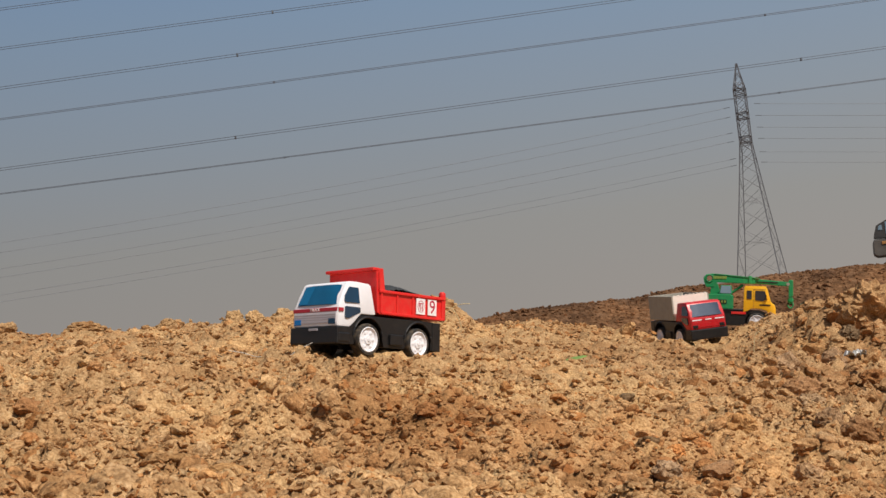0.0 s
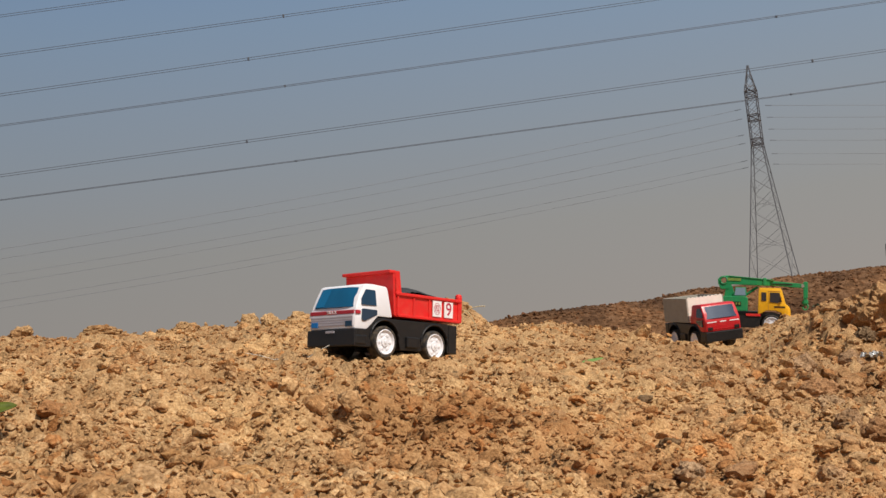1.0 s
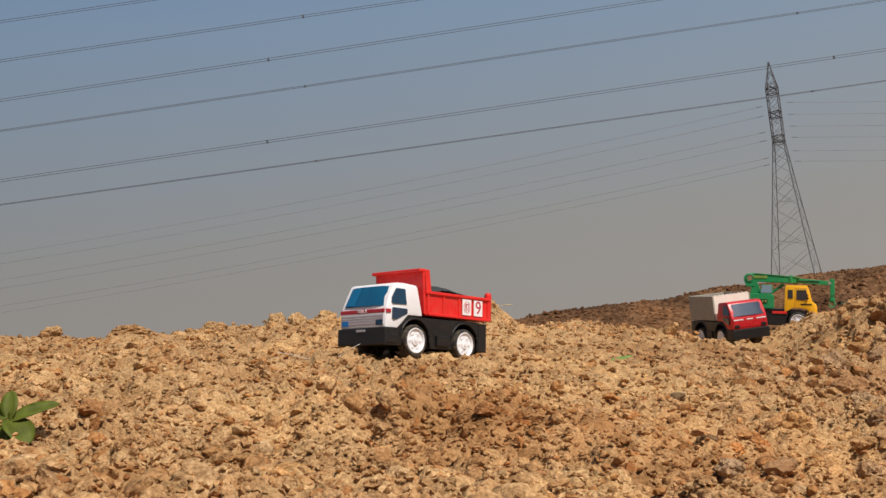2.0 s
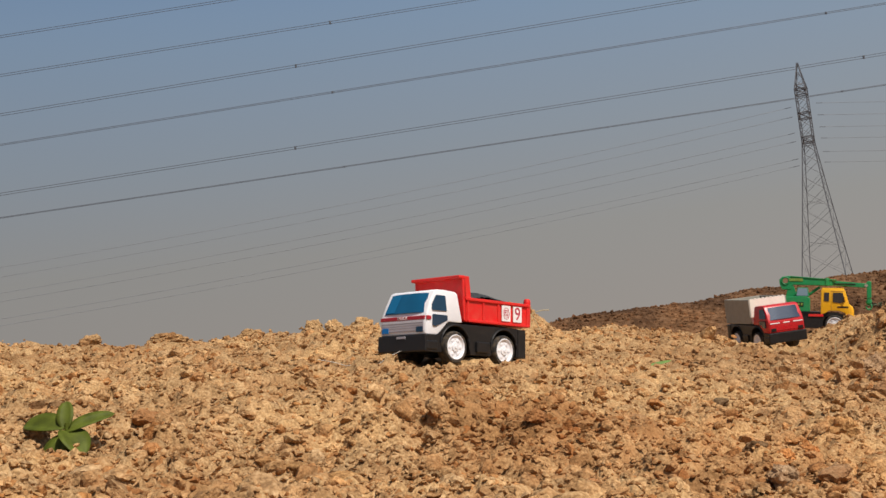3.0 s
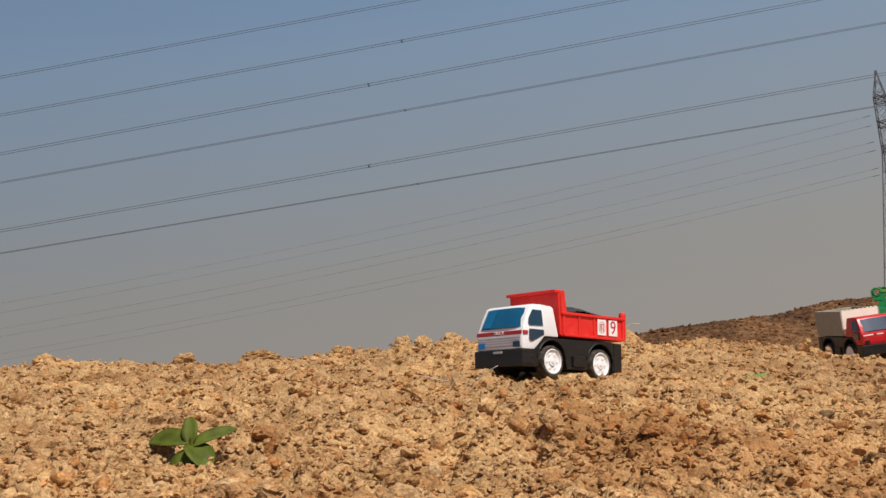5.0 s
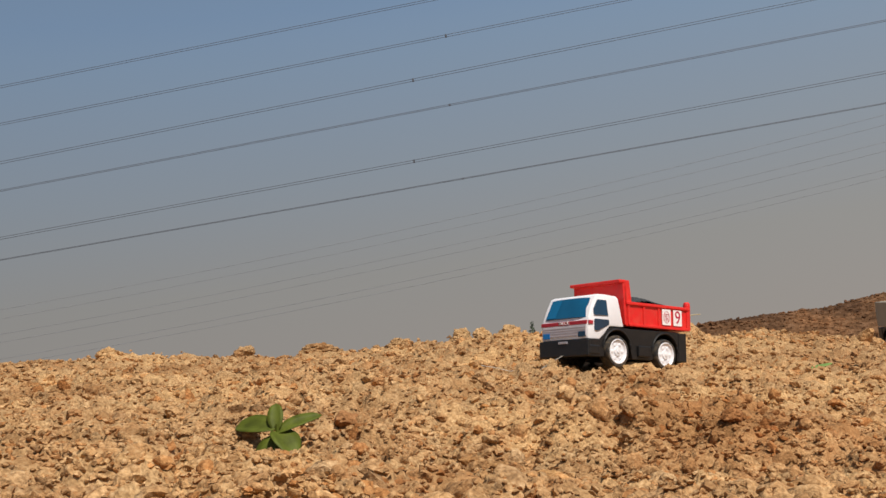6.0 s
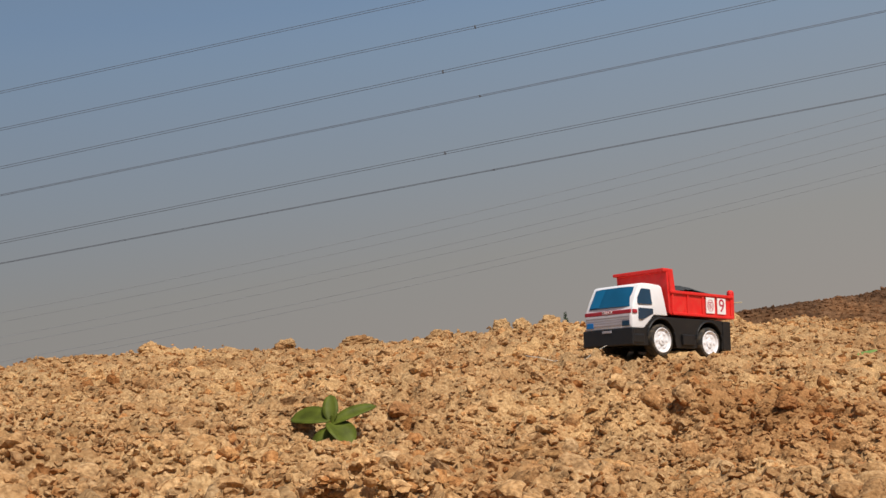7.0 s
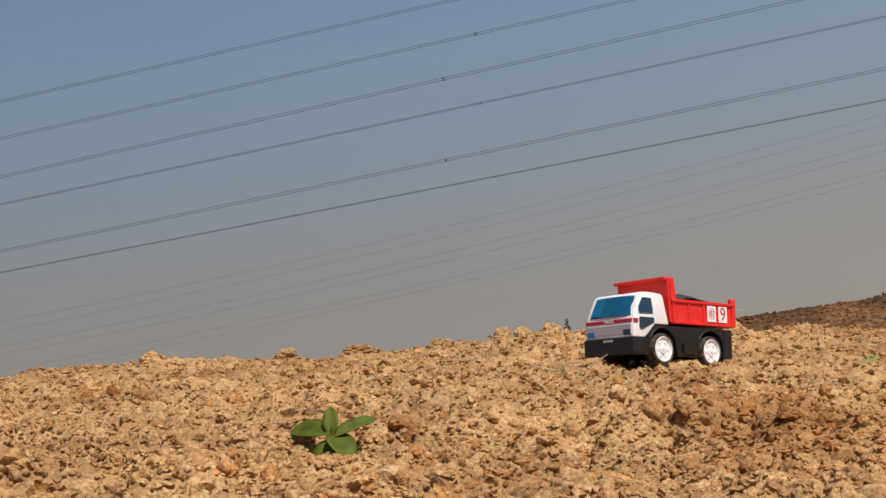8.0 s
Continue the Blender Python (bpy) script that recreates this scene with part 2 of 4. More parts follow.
def writing(name, text, size, material, parent, m, label=""):
    """Letters of the built-in font as a thin mesh; m carries the letters' plane."""
    curve = bpy.data.curves.new(name, "FONT")
    curve.body, curve.size, curve.extrude = text, size, 0.0002
    curve.align_x, curve.align_y = "CENTER", "CENTER"
    holder = bpy.data.objects.new(name, curve)
    scene.collection.objects.link(holder)
    me = bpy.data.meshes.new_from_object(holder.evaluated_get(bpy.context.evaluated_depsgraph_get()))
    bpy.data.objects.remove(holder)
    me.transform(m)
    me.materials.clear()
    me.materials.append(material)
    ob = new(name, me)
    ob.parent = parent
    return tagged(ob, label)


def thing(name, m, label, category, group=""):
    ob = new(name)
    ob.empty_display_size = 0.05
    ob.matrix_world = m
    return tagged(ob, label, category, group)


def smooth(ob, angle=40):
    ob.data.shade_smooth()
    ob.data.set_sharp_from_angle(angle=radians(angle))
    return ob


# ---- ground ----
def lattice(ix, iy, seed):
    h = (ix.astype(np.int64) * 374761393 + iy.astype(np.int64) * 668265263 + seed * 974711) & 0x7FFFFFFF
    h = ((h ^ (h >> 13)) * 1274126177) & 0x7FFFFFFF
    return ((h ^ (h >> 16)) & 0xFFFF) / 65535.0


def value_noise(x, y, seed):
    ix, iy = np.floor(x), np.floor(y)
    fx, fy = x - ix, y - iy
    fx, fy = fx * fx * (3 - 2 * fx), fy * fy * (3 - 2 * fy)
    a, b = lattice(ix, iy, seed), lattice(ix + 1, iy, seed)
    c, d = lattice(ix, iy + 1, seed), lattice(ix + 1, iy + 1, seed)
    return (a + (b - a) * fx) * (1 - fy) + (c + (d - c) * fx) * fy - 0.5


def lumps(x, y, cell, seed):
    """Broken crumbs: the height of the tallest of a jittered set of tilted, flat-topped lumps."""
    u, v = x / cell, y / cell
    iu, iv = np.floor(u), np.floor(v)
    best = np.zeros_like(u)
    for du in (-1, 0, 1):
        for dv in (-1, 0, 1):
            cu, cv = iu + du, iv + dv
            px, py = cu + lattice(cu, cv, seed), cv + lattice(cu, cv, seed + 7)
            size = 0.25 + 0.75 * lattice(cu, cv, seed + 13) ** 2
            d = ((u - px) ** 2 + (v - py) ** 2) / (0.75 * size) ** 2
            lean = (lattice(cu, cv, seed + 19) - 0.5) * (u - px) + (lattice(cu, cv, seed + 23) - 0.5) * (v - py)
            top = np.minimum(0.84, np.sqrt(np.clip(1 - d, 0, 1))) * (1 + 1.5 * lean)
            best = np.maximum(best, size * top)
    return best


def step(a, b, x):
    k = np.clip((x - a) / (b - a), 0, 1)
    return k * k * (3 - 2 * k)


BUMPS = [(-0.05, 1.0, 0.13, 0.13, 0.0325), (-0.055, 2.58, 0.085, 0.22, 0.020), (0.07, 2.58, 0.05, 0.14, -0.012), (-0.21, 2.52, 0.05, 0.2, -0.010), (-0.75, 2.58, 0.035, 0.10, 0.012), (-0.91, 2.58, 0.03, 0.10, 0.013), (-1.25, 2.45, 0.14, 0.25, 0.024), (0.15, 2.1, 0.22, 0.22, -0.0291), (-0.35, 1.2, 0.15, 0.25, 0.0197),
         (0.45, 1.9, 0.15, 0.25, -0.0169), (-0.15, 0.83, 0.14, 0.12, -0.019), (0.9, 2.85, 0.14, 0.25, 0.1365), (0.57, 2.93, 0.14, 0.34, -0.052), (-0.80, 2.35, 0.34, 0.35, -0.042), (-1.35, 2.2, 0.3, 0.4, 0.03), (0.95, 3.4, 0.2, 0.3, 0.1134),
         (0.530, 3.03, 0.12, 0.10, -0.027), (-0.205, 1.64, 0.06, 0.05, -0.003), (0.862, 2.71, 0.035, 0.06, -0.045), (-0.350, 0.805, 0.035, 0.045, -0.010), (-0.103, 0.962, 0.014, 0.016, -0.009)]


def crest(x):
    """How far ahead the near bank breaks off."""
    return 2.5 + 0.95 * step(-0.05, 0.5, x) + 0.5 * step(0.5, 1.3, x)


def bank(x, y):
    """The broad shape of the near bank of soil."""
    cx, cy = np.clip(x, -1.15, 1.2), np.clip(y, 0.3, 3.7)
    z = -0.0455 - 0.2016 * cx - 0.1152 * cy - 0.0607 * cx**2 + 0.017 * cx * cy + 0.1043 * cy**2 - 0.0182 * cy**3
    for a, b, s, q, h in BUMPS:
        z = z + h * np.exp(-(((cx - a) / s) ** 2) - ((cy - b) / q) ** 2)
    return z


def ground_z(x, y, fine=True):
    x, y = np.asarray(x, float), np.asarray(y, float)
    z = bank(x, y)
    over = np.maximum(0, y - crest(x) - 0.05)
    z = z - np.minimum(0.9 * over**2 / (over + 0.35), 2.6 + 0 * over)
    side = np.maximum(0, np.abs(x) - 1.6)
    z = z - np.minimum(0.1 * side, 1.5)
    # the far mound of brown spoil and the plain behind it
    ridge = 1.18 + 0.30 * step(8, 15, x) + 0.5 * step(20, 45, x) - 4.5 * step(4, -14, x)
    ridge = ridge + 0.30 * value_noise(x / 2.3, y / 2.3, 3) + 0.07 * value_noise(x / 0.8, y / 1.6, 4) + 0.03 * value_noise(x / 0.3, y / 1.2, 5)
    z = np.where(y > 12, np.maximum(z, -2.6 + (ridge + 2.6) * np.exp(-(((y - 62) / np.where(y < 62, 5.5, 14.0)) ** 2))), z)
    if fine:
        near = step(9, 5, np.hypot(x, y))
        wx, wy = x + 0.02 * value_noise(x / 0.03, y / 0.03, 21), y + 0.02 * value_noise(x / 0.03, y / 0.03, 22)
        rough = 0.016 * value_noise(x / 0.11, y / 0.11, 1) + 0.009 * value_noise(x / 0.045, y / 0.045, 2)
        rough = rough + 0.0125 * lumps(wx, wy, 0.034, 31) + 0.0085 * lumps(wx, wy, 0.017, 32) + 0.0046 * lumps(wx, wy, 0.0085, 33)
        rough = rough + 0.0042 * value_noise(x / 0.0075, y / 0.0075, 6) - 0.0095
        rough = rough - 0.006 * np.clip(0.10 - np.abs(value_noise(wx / 0.026, wy / 0.026, 41)), 0, 1) / 0.10 * (value_noise(x / 0.09, y / 0.09, 42) > -0.1)
        z = z + near * rough * (1 + 0.75 * step(0.25, 0.6, x) * step(0.9, 1.4, y) * step(3.05, 2.85, y))
    return z


def sheet(name, xs, ys, zs, material):
    """One grid of rows and columns as a mesh."""
    rows, cols = xs.shape
    me = bpy.data.meshes.new(name)
    idx = np.arange(rows * cols).reshape(rows, cols)
    quads = np.stack([idx[:-1, :-1], idx[:-1, 1:], idx[1:, 1:], idx[1:, :-1]], -1).reshape(-1, 4)
    me.vertices.add(rows * cols)
    me.vertices.foreach_set("co", np.stack([xs, ys, zs], -1).ravel())
    me.loops.add(quads.size)
    me.loops.foreach_set("vertex_index", quads.ravel().astype(np.int32))
    me.polygons.add(len(quads))
    me.polygons.foreach_set("loop_start", np.arange(0, quads.size, 4, dtype=np.int32))
    me.update(calc_edges=True)
    me.materials.append(material)
    me.shade_smooth()
    return new(name, me)


angle = np.radians(np.r_[np.arange(-180, -36, 4), np.arange(-36, 22, 0.20), np.arange(22, 181, 4)[:-1], 180.0])
reach = np.r_[0.02 * 1.12 ** np.arange(28), np.exp(np.arange(math.log(0.5), math.log(4.4), 0.0054)), np.exp(np.arange(math.log(4.4), math.log(44), 0.03)), np.exp(np.arange(math.log(44), math.log(75), 0.006)), np.exp(np.arange(math.log(75), math.log(4000), 0.04))]
A, Rr = np.meshgrid(angle, reach)
gx, gy = -0.04 - Rr * np.sin(-A), Rr * np.cos(A)
ground = sheet("ground", gx, gy, ground_z(gx, gy), SOIL)
tagged(ground, "dry crumbly ochre sandy soil bank with brown spoil mound behind", "ground", kind="structure")


def sit(x, y):
    return float(ground_z(np.array([x]), np.array([y]), False)[0])


# ---- toy trucks ----
def wheel(parent, x, y, z, side, radius=0.0222, width=0.017, rim=WHITE):
    """A toy wheel whose outer face looks to side (+1: +y)."""
    r, w = radius, width / 2
    tyre = smooth(part("wheel", moved(lathe([(r * 0.70, -w), (r * 0.92, -w), (r, -w * 0.7), (r, w * 0.7), (r * 0.94, w), (r * 0.80, w * 1.05), (r * 0.78, w * 0.7), (r * 0.5, w * 0.6)]), pose(x, y, z) @ Matrix.Diagonal((1, side, 1, 1))), RUBBER, parent, "black ribbed toy tyre"), 35)
    bm = lathe([(r * 0.775, w * 0.2), (r * 0.79, w * 1.0), (r * 0.74, w * 1.08), (r * 0.68, w * 0.95), (r * 0.64, w * 0.76), (r * 0.30, w * 0.76), (r * 0.28, w * 0.95), (r * 0.12, w * 1.0), (r * 0.10, w * 1.1), (r * 0.02, w * 1.1)])
    for k in range(6):
        a = math.pi / 3 * k
        moved_spoke = lathe([(r * 0.10, w * 0.55), (r * 0.135, w * 0.80), (r * 0.07, w * 0.88), (r * 0.01, w * 0.88)], 10)
        bmesh.ops.translate(moved_spoke, verts=moved_spoke.verts, vec=(r * 0.46 * math.cos(a), 0, r * 0.46 * math.sin(a)))
        tmp = bpy.data.meshes.new("tmp")
        moved_spoke.to_mesh(tmp)
        moved_spoke.free()
        bm.from_mesh(tmp)
        bpy.data.meshes.remove(tmp)
    smooth(part("rim", moved(bm, pose(x, y, z) @ Matrix.Diagonal((1, side, 1, 1))), rim, tyre, "white moulded rim"), 35)
    return tyre


def arch(cx, cz, r, a0, a1, n=9):
    return [(cx + r * math.cos(math.radians(a0 + (a1 - a0) * k / n)), cz + r * math.sin(math.radians(a0 + (a1 - a0) * k / n))) for k in range(n + 1)]


def chassis(parent, hw, plate=True, drop=0.0):
    front, rear, r = 0.048, -0.053, 0.0275
    outline = [(0.1035, 0.014), (0.104, 0.037), (0.084, 0.0375), (0.062, 0.0545), (-0.080, 0.0555), (-0.099, 0.053), (-0.101, 0.013), (rear - r, 0.014)]
    outline += arch(rear, 0.024, r, 200, -20)[1:]
    outline += [(rear + r + 0.004, 0.013), (front - r - 0.004, 0.013)] + arch(front, 0.024, r, 200, -20)[1:] + [(front + r + 0.004, 0.014)]
    ob = part("chassis", prism(outline, -hw, hw, 0.0008), BLACK, parent, "glossy black moulded chassis")
    part("axle_box", block(-0.004, 0, 0.029, 0.13, hw * 1.1, 0.026, 0.002), BLACK, parent)
    for side in (-1, 1):
        part("wheel_arch", tube([(x, side * (hw + 0.0005), z) for x, z in arch(rear, 0.024, r + 0.001, 175, 5, 14)], 0.0014), BLACK, parent)
        part("wheel_arch", tube([(x, side * (hw + 0.0005), z) for x, z in arch(front, 0.024, r + 0.001, 175, 5, 14)], 0.0014), BLACK, parent)
        part("tank", block(-0.006, side * (hw + 0.001), 0.0245, 0.026, 0.006, 0.015, 0.0015), BLACK, parent)
        part("mud_flap", block(-0.0915, side * (hw - 0.006), 0.034, 0.017, 0.014, 0.041, 0.001), BLACK, parent)
        part("bumper_step", block(0.0935, side * (hw - 0.010), 0.023, 0.022, 0.0225, 0.013, 0.002), BLACK, parent)
        for x in (front, rear):
            wheel(parent, x, side * (hw - 0.0065), 0.0222 - drop, side)
    part("bumper", block(0.1035, 0, 0.0255, 0.006, hw * 2 + 0.001, 0.0235, 0.002), BLACK, parent)
    if plate:
        part("number_plate", block(0.107, 0, 0.0335, 0.0012, 0.017, 0.0032, 0.0003), DARKSILVER, parent, "pale number plate strip")
    return ob


def cab(parent, hw, paint, pane, grille, stripe, letters):
    outline = [(0.0336, 0.0563), (0.0400, 0.0965), (0.0440, 0.0990), (0.0650, 0.1003), (0.0810, 0.0998), (0.0868, 0.0975), (0.0960, 0.0800), (0.1015, 0.0665), (0.1037, 0.058), (0.1040, 0.0375), (0.0815, 0.0375), (0.0615, 0.0563)]
    bm = prism(outline, -hw, hw, 0.0028)
    for v in bm.verts:
        if v.co.z > 0.066:
            v.co.y *= 1 - 0.10 * (v.co.z - 0.066) / 0.038
        if v.co.x > 0.09:
            v.co.y *= 1 - 0.05 * (v.co.x - 0.09) / 0.014
    body = smooth(part("cab", bm, paint, parent), 50)

    def on_screen(u, v, lift):
        # u across, v up the sloping windscreen from its foot
        base, top = Vector((0.1022, 0, 0.0664)), Vector((0.0885, 0, 0.0972))
        out = (top - base).cross(Vector((0, 1, 0))).normalized()
        if out.x < 0:
            out = -out
        return base + (top - base) * v + Vector((0, u, 0)) + out * lift

    bm = bmesh.new()
    cols, rows = 8, 4
    grid = []
    for j in range(rows + 1):
        v = 0.02 + 0.90 * j / rows
        half = (hw - 0.0075) * (1 - 0.09 * v)
        grid.append([bm.verts.new(on_screen(half * (2 * i / cols - 1), v, 0.0008 - 0.0022 * (2 * i / cols - 1) ** 4 + 0.0008)) for i in range(cols + 1)])
    for a, b in zip(grid, grid[1:]):
        for i in range(cols):
            bm.faces.new((a[i], a[i + 1], b[i + 1], b[i]))
    made = bmesh.ops.extrude_face_region(bm, geom=bm.faces[:])
    bmesh.ops.translate(bm, verts=[v for v in made["geom"] if isinstance(v, bmesh.types.BMVert)], vec=(-0.003, 0, -0.0015))
    screen = smooth(part("windscreen", bm, pane, body, "tinted blue windscreen"), 40)
    if letters:
        bm = bmesh.new()
        for a, b in ((0.05, 0.30), (0.30, 0.60), (0.60, 0.89)):
            corners = []
            for v in (a, b):
                half = (hw - 0.0075) * (1 - 0.09 * v)
                corners.append([bm.verts.new(on_screen(half * u, v, 0.0013 + 0.0010 * (1 - u ** 4) - 0.0002)) for u in (-0.95, -0.80, -0.62, -0.46 + 0.08 * v)])
            for k in range(3):
                bm.faces.new((corners[0][k], corners[0][k + 1], corners[1][k + 1], corners[1][k]))
        part("clear_pane", bm, LIGHTBLUE, screen, "clearer light blue part of the windscreen")
    # printed front: silver lines, stripe and lamps
    part("grille", block(0.1036, 0, 0.0490, 0.0022, hw * 1.80, 0.0150, 0.0005), grille, body, "silver printed grille")
    for k in range(4):
        part("grille_line", block(0.1048, 0, 0.0432 + 0.0034 * k, 0.0006, hw * 1.76, 0.0007), DARKSILVER if grille is SILVER else stripe, body)
    part("stripe", block(0.1026, 0, 0.0600, 0.0042, hw * 1.84, 0.0052, 0.0006), stripe, body, "dark red stripe with lettering")
    if letters:
        m = Matrix.Translation((0.10495, 0, 0.0600)) @ Matrix(((0, 0, 1, 0), (1, 0, 0, 0), (0, 1, 0, 0), (0, 0, 0, 1)))
        writing("lettering", letters, 0.0062, PAPER, body, m, "word on the front stripe")
    else:
        for y, wide in ((-0.62, 0.52), (0.0, 0.34), (0.62, 0.52)):
            part("lettering", block(0.1049, y * hw, 0.0590, 0.0006, hw * wide, 0.0024), PAPER, body, "pale lettering bar")
    for side in (-1, 1):
        if letters:
            part("stripe_end", block(0.0985, side * (hw * 0.972), 0.0600, 0.0085, 0.0022, 0.0050, 0.0005), stripe, body, "dark red stripe end")
        part("headlight", block(0.1046, side * (hw - 0.0125), 0.0440, 0.0016, 0.0130, 0.0075, 0.0006), (LAMP if side < 0 else DARKBLUE) if letters else BLACK, body, "blue headlight")
        for name, pts, film in (("door_window", [(0.0645, 0.0705), (0.0650, 0.0905), (0.0662, 0.0920), (0.0820, 0.0920), (0.0838, 0.0908), (0.0918, 0.0790), (0.0925, 0.0720), (0.0910, 0.0702)], DARKBLUE),
                                ("door_window", [(0.0635, 0.0640), (0.0650, 0.0648), (0.0905, 0.0650), (0.0918, 0.0638), (0.0918, 0.0505), (0.0900, 0.0490), (0.0850, 0.0490), (0.0635, 0.0580)], DARKBLUE)):
            pane_bm = bmesh.new()
            fronts = []
            for x, z in pts:
                y = hw * (1 - 0.10 * max(0, z - 0.066) / 0.038) + 0.0004
                fronts.append(pane_bm.verts.new((x, side * y, z)))
            f = pane_bm.faces.new(fronts)
            made = bmesh.ops.extrude_face_region(pane_bm, geom=[f])
            bmesh.ops.translate(pane_bm, verts=[v for v in made["geom"] if isinstance(v, bmesh.types.BMVert)], vec=(0, -side * 0.002, 0))
            part(name, pane_bm, film, body, "blue side window")
    return body


def tipper(parent, hw):
    """The dump body: tapered tub with ribs, headboard with a lip over the cab, tailgate with corner posts."""
    bed = thing_part("dump_bed", parent)
    side = [(0.0290, 0.0600), (0.0300, 0.0920), (-0.1060, 0.0920), (-0.1095, 0.0660), (-0.1065, 0.0585), (0.0260, 0.0585)]
    b = hw + 0.001
    part("bed_floor", block(-0.040, 0, 0.0605, 0.134, b * 2 - 0.004, 0.004, 0.0006), RED, bed)
    for s in (-1, 1):
        y0, y1 = (b - 0.003, b) if s > 0 else (-b, -b + 0.003)
        part("side_wall", prism(side, y0, y1, 0.0006), RED, bed)
        part("top_rail", block(-0.039, s * (b + 0.0002), 0.0905, 0.137, 0.0052, 0.0042, 0.0009), RED, bed)
        part("bottom_rail", block(-0.041, s * (b - 0.0002), 0.0605, 0.131, 0.0046, 0.0038, 0.0008), RED, bed)
        for x in (0.0245, -0.0075, -0.0395, -0.1025):
            part("rib", block(x, s * (b - 0.0006), 0.0755, 0.0034, 0.0044, 0.030, 0.0006), RED, bed)
        part("corner_post", lathe_post(-0.1065, s * (b - 0.003), 0.0600, 0.1010), RED, bed)
    part("headboard", prism([(0.0260, 0.060), (0.0310, 0.060), (0.0350, 0.1185), (0.0335, 0.1230), (0.0295, 0.1230), (0.0265, 0.0940)], -b, b, 0.001), RED, bed)
    part("canopy_lip", block(0.0360, 0, 0.1205, 0.0130, b * 2 + 0.001, 0.0045, 0.0012), RED, bed)
    for s in (-1, 1):
        part("headboard_cheek", prism([(0.0310, 0.088), (0.0320, 0.1225), (0.0215, 0.1225), (0.0170, 0.0925)], s * b - (0.0032 if s > 0 else 0), s * b + (0.0032 if s < 0 else 0), 0.0006), RED, bed)
    part("tailgate", prism([(-0.1060, 0.060), (-0.1090, 0.064), (-0.1070, 0.0940), (-0.1040, 0.0940), (-0.1035, 0.060)], -b + 0.003, b - 0.003, 0.0006), RED, bed)
    # heap of dark gravel
    bm = bmesh.new()
    cols, rows = 26, 16
    rnd = random.Random(5)
    grid = []
    for i in range(cols + 1):
        u = i / cols
        grid.append([])
        for j in range(rows + 1):
            v = 2 * j / rows - 1
            rise = 0.0885 + 0.0175 * math.exp(-(((u - 0.38) / 0.36) ** 2)) * (1 - 0.55 * v * v) + rnd.uniform(-0.0009, 0.0009)
            grid[-1].append(bm.verts.new((0.0265 - 0.1300 * u, v * (b - 0.0033), rise)))
    for a, c in zip(grid, grid[1:]):
        for j in range(rows):
            bm.faces.new((a[j], a[j + 1], c[j + 1], c[j]))
    part("gravel_load", bm, GRAVEL, parent, "heap of fine black gravel")
    # stickers on both sides
    for s in (1, -1):
        turn = pose(0, 0, 0, 90, 0, 180 if s > 0 else 0)
        first = part("sticker", block(-0.0550, s * (b + 0.0016), 0.0757, 0.0185, 0.0008, 0.0225), PAPER, bed, "white sticker with a crimson emblem")
        second = part("sticker", block(-0.0795, s * (b + 0.0016), 0.0757, 0.0185, 0.0008, 0.0225), PAPER, bed, "white sticker with a crimson numeral")
        ring = [(-0.0550 + 0.0066 * math.cos(k * math.pi / 16), s * (b + 0.0021), 0.0757 + 0.0080 * math.sin(k * math.pi / 16)) for k in range(33)]
        part("emblem", tube(ring, 0.00035, 5), CRIMSON, first)
        for dx, dz, lx, lz in ((0, 0.0045, 0.0085, 0.0009), (-0.0032, -0.001, 0.0009, 0.010), (0.0008, -0.001, 0.0009, 0.010), (0.0038, 0.0, 0.0009, 0.0085), (-0.001, -0.002, 0.0035, 0.0008), (0.002, 0.0015, 0.004, 0.0008)):
            part("emblem_stroke", block(-0.0550 + dx, s * (b + 0.0021), 0.0757 + dz, lx, 0.0006, lz), CRIMSON, first)
        writing("numeral", "9", 0.0265, CRIMSON, second, Matrix.Translation((-0.0795, s * (b + 0.0021), 0.0757)) @ turn)
    return bed


def thing_part(name, parent):
    ob = new(name)
    ob.empty_display_size = 0.02
    ob.parent = parent
    return ob


def lathe_post(x, y, z0, z1):
    bm = lathe([(0.0001, z0), (0.0048, z0), (0.0052, z1 - 0.005), (0.0048, z1 - 0.002), (0.003, z1), (0.0001, z1)], 16)
    return moved(bm, Matrix.Translation((x, y, 0)) @ Matrix(((1, 0, 0, 0), (0, 0, 1, 0), (0, 1, 0, 0), (0, 0, 0, 1))))


HW = 0.046
truck = thing("toy_dump_truck", pose(-0.1188, 1.7333, -0.0125, -2.8, -7.4, 229.5), "white and red plastic toy dump truck loaded with black gravel", "toy truck", "toy trucks on the soil")
truck.scale = (0.976, 0.976, 0.976)
chassis(truck, HW)
cab(truck, HW, WHITE, BLUE, SILVER, STRIPE, "TRUCK")
tipper(truck, HW)

red_truck = thing("toy_box_truck", pose(0.590, 3.150, -0.0670, 1.0, 4.0, -74.0), "red toy truck with an open pale box, its sides coloured as in shade, standing on soil", "toy truck", "toy trucks on the soil")
red_truck.scale = (1.07, 1.06, 1.05)
chassis(red_truck, HW, False, 0.005)
cab(red_truck, HW, CRIMSONPAINT, SKYGLASS, CRIMSONPAINT, CRIMSONPAINT, "")
# sides, back and floor carry the shaded tone, the front the sunlit one
for s in (-1, 1):
    part("box_side", block(-0.035, s * (HW + 0.0005), 0.0865, 0.124, 0.0035, 0.0570, 0.0008), SHADEDCREAM, red_truck, "pale box panel with shade put into its colour")
part("box_front", block(0.0255, 0, 0.0865, 0.0035, HW * 2 - 0.002, 0.0570, 0.0008), LITCREAM, red_truck)
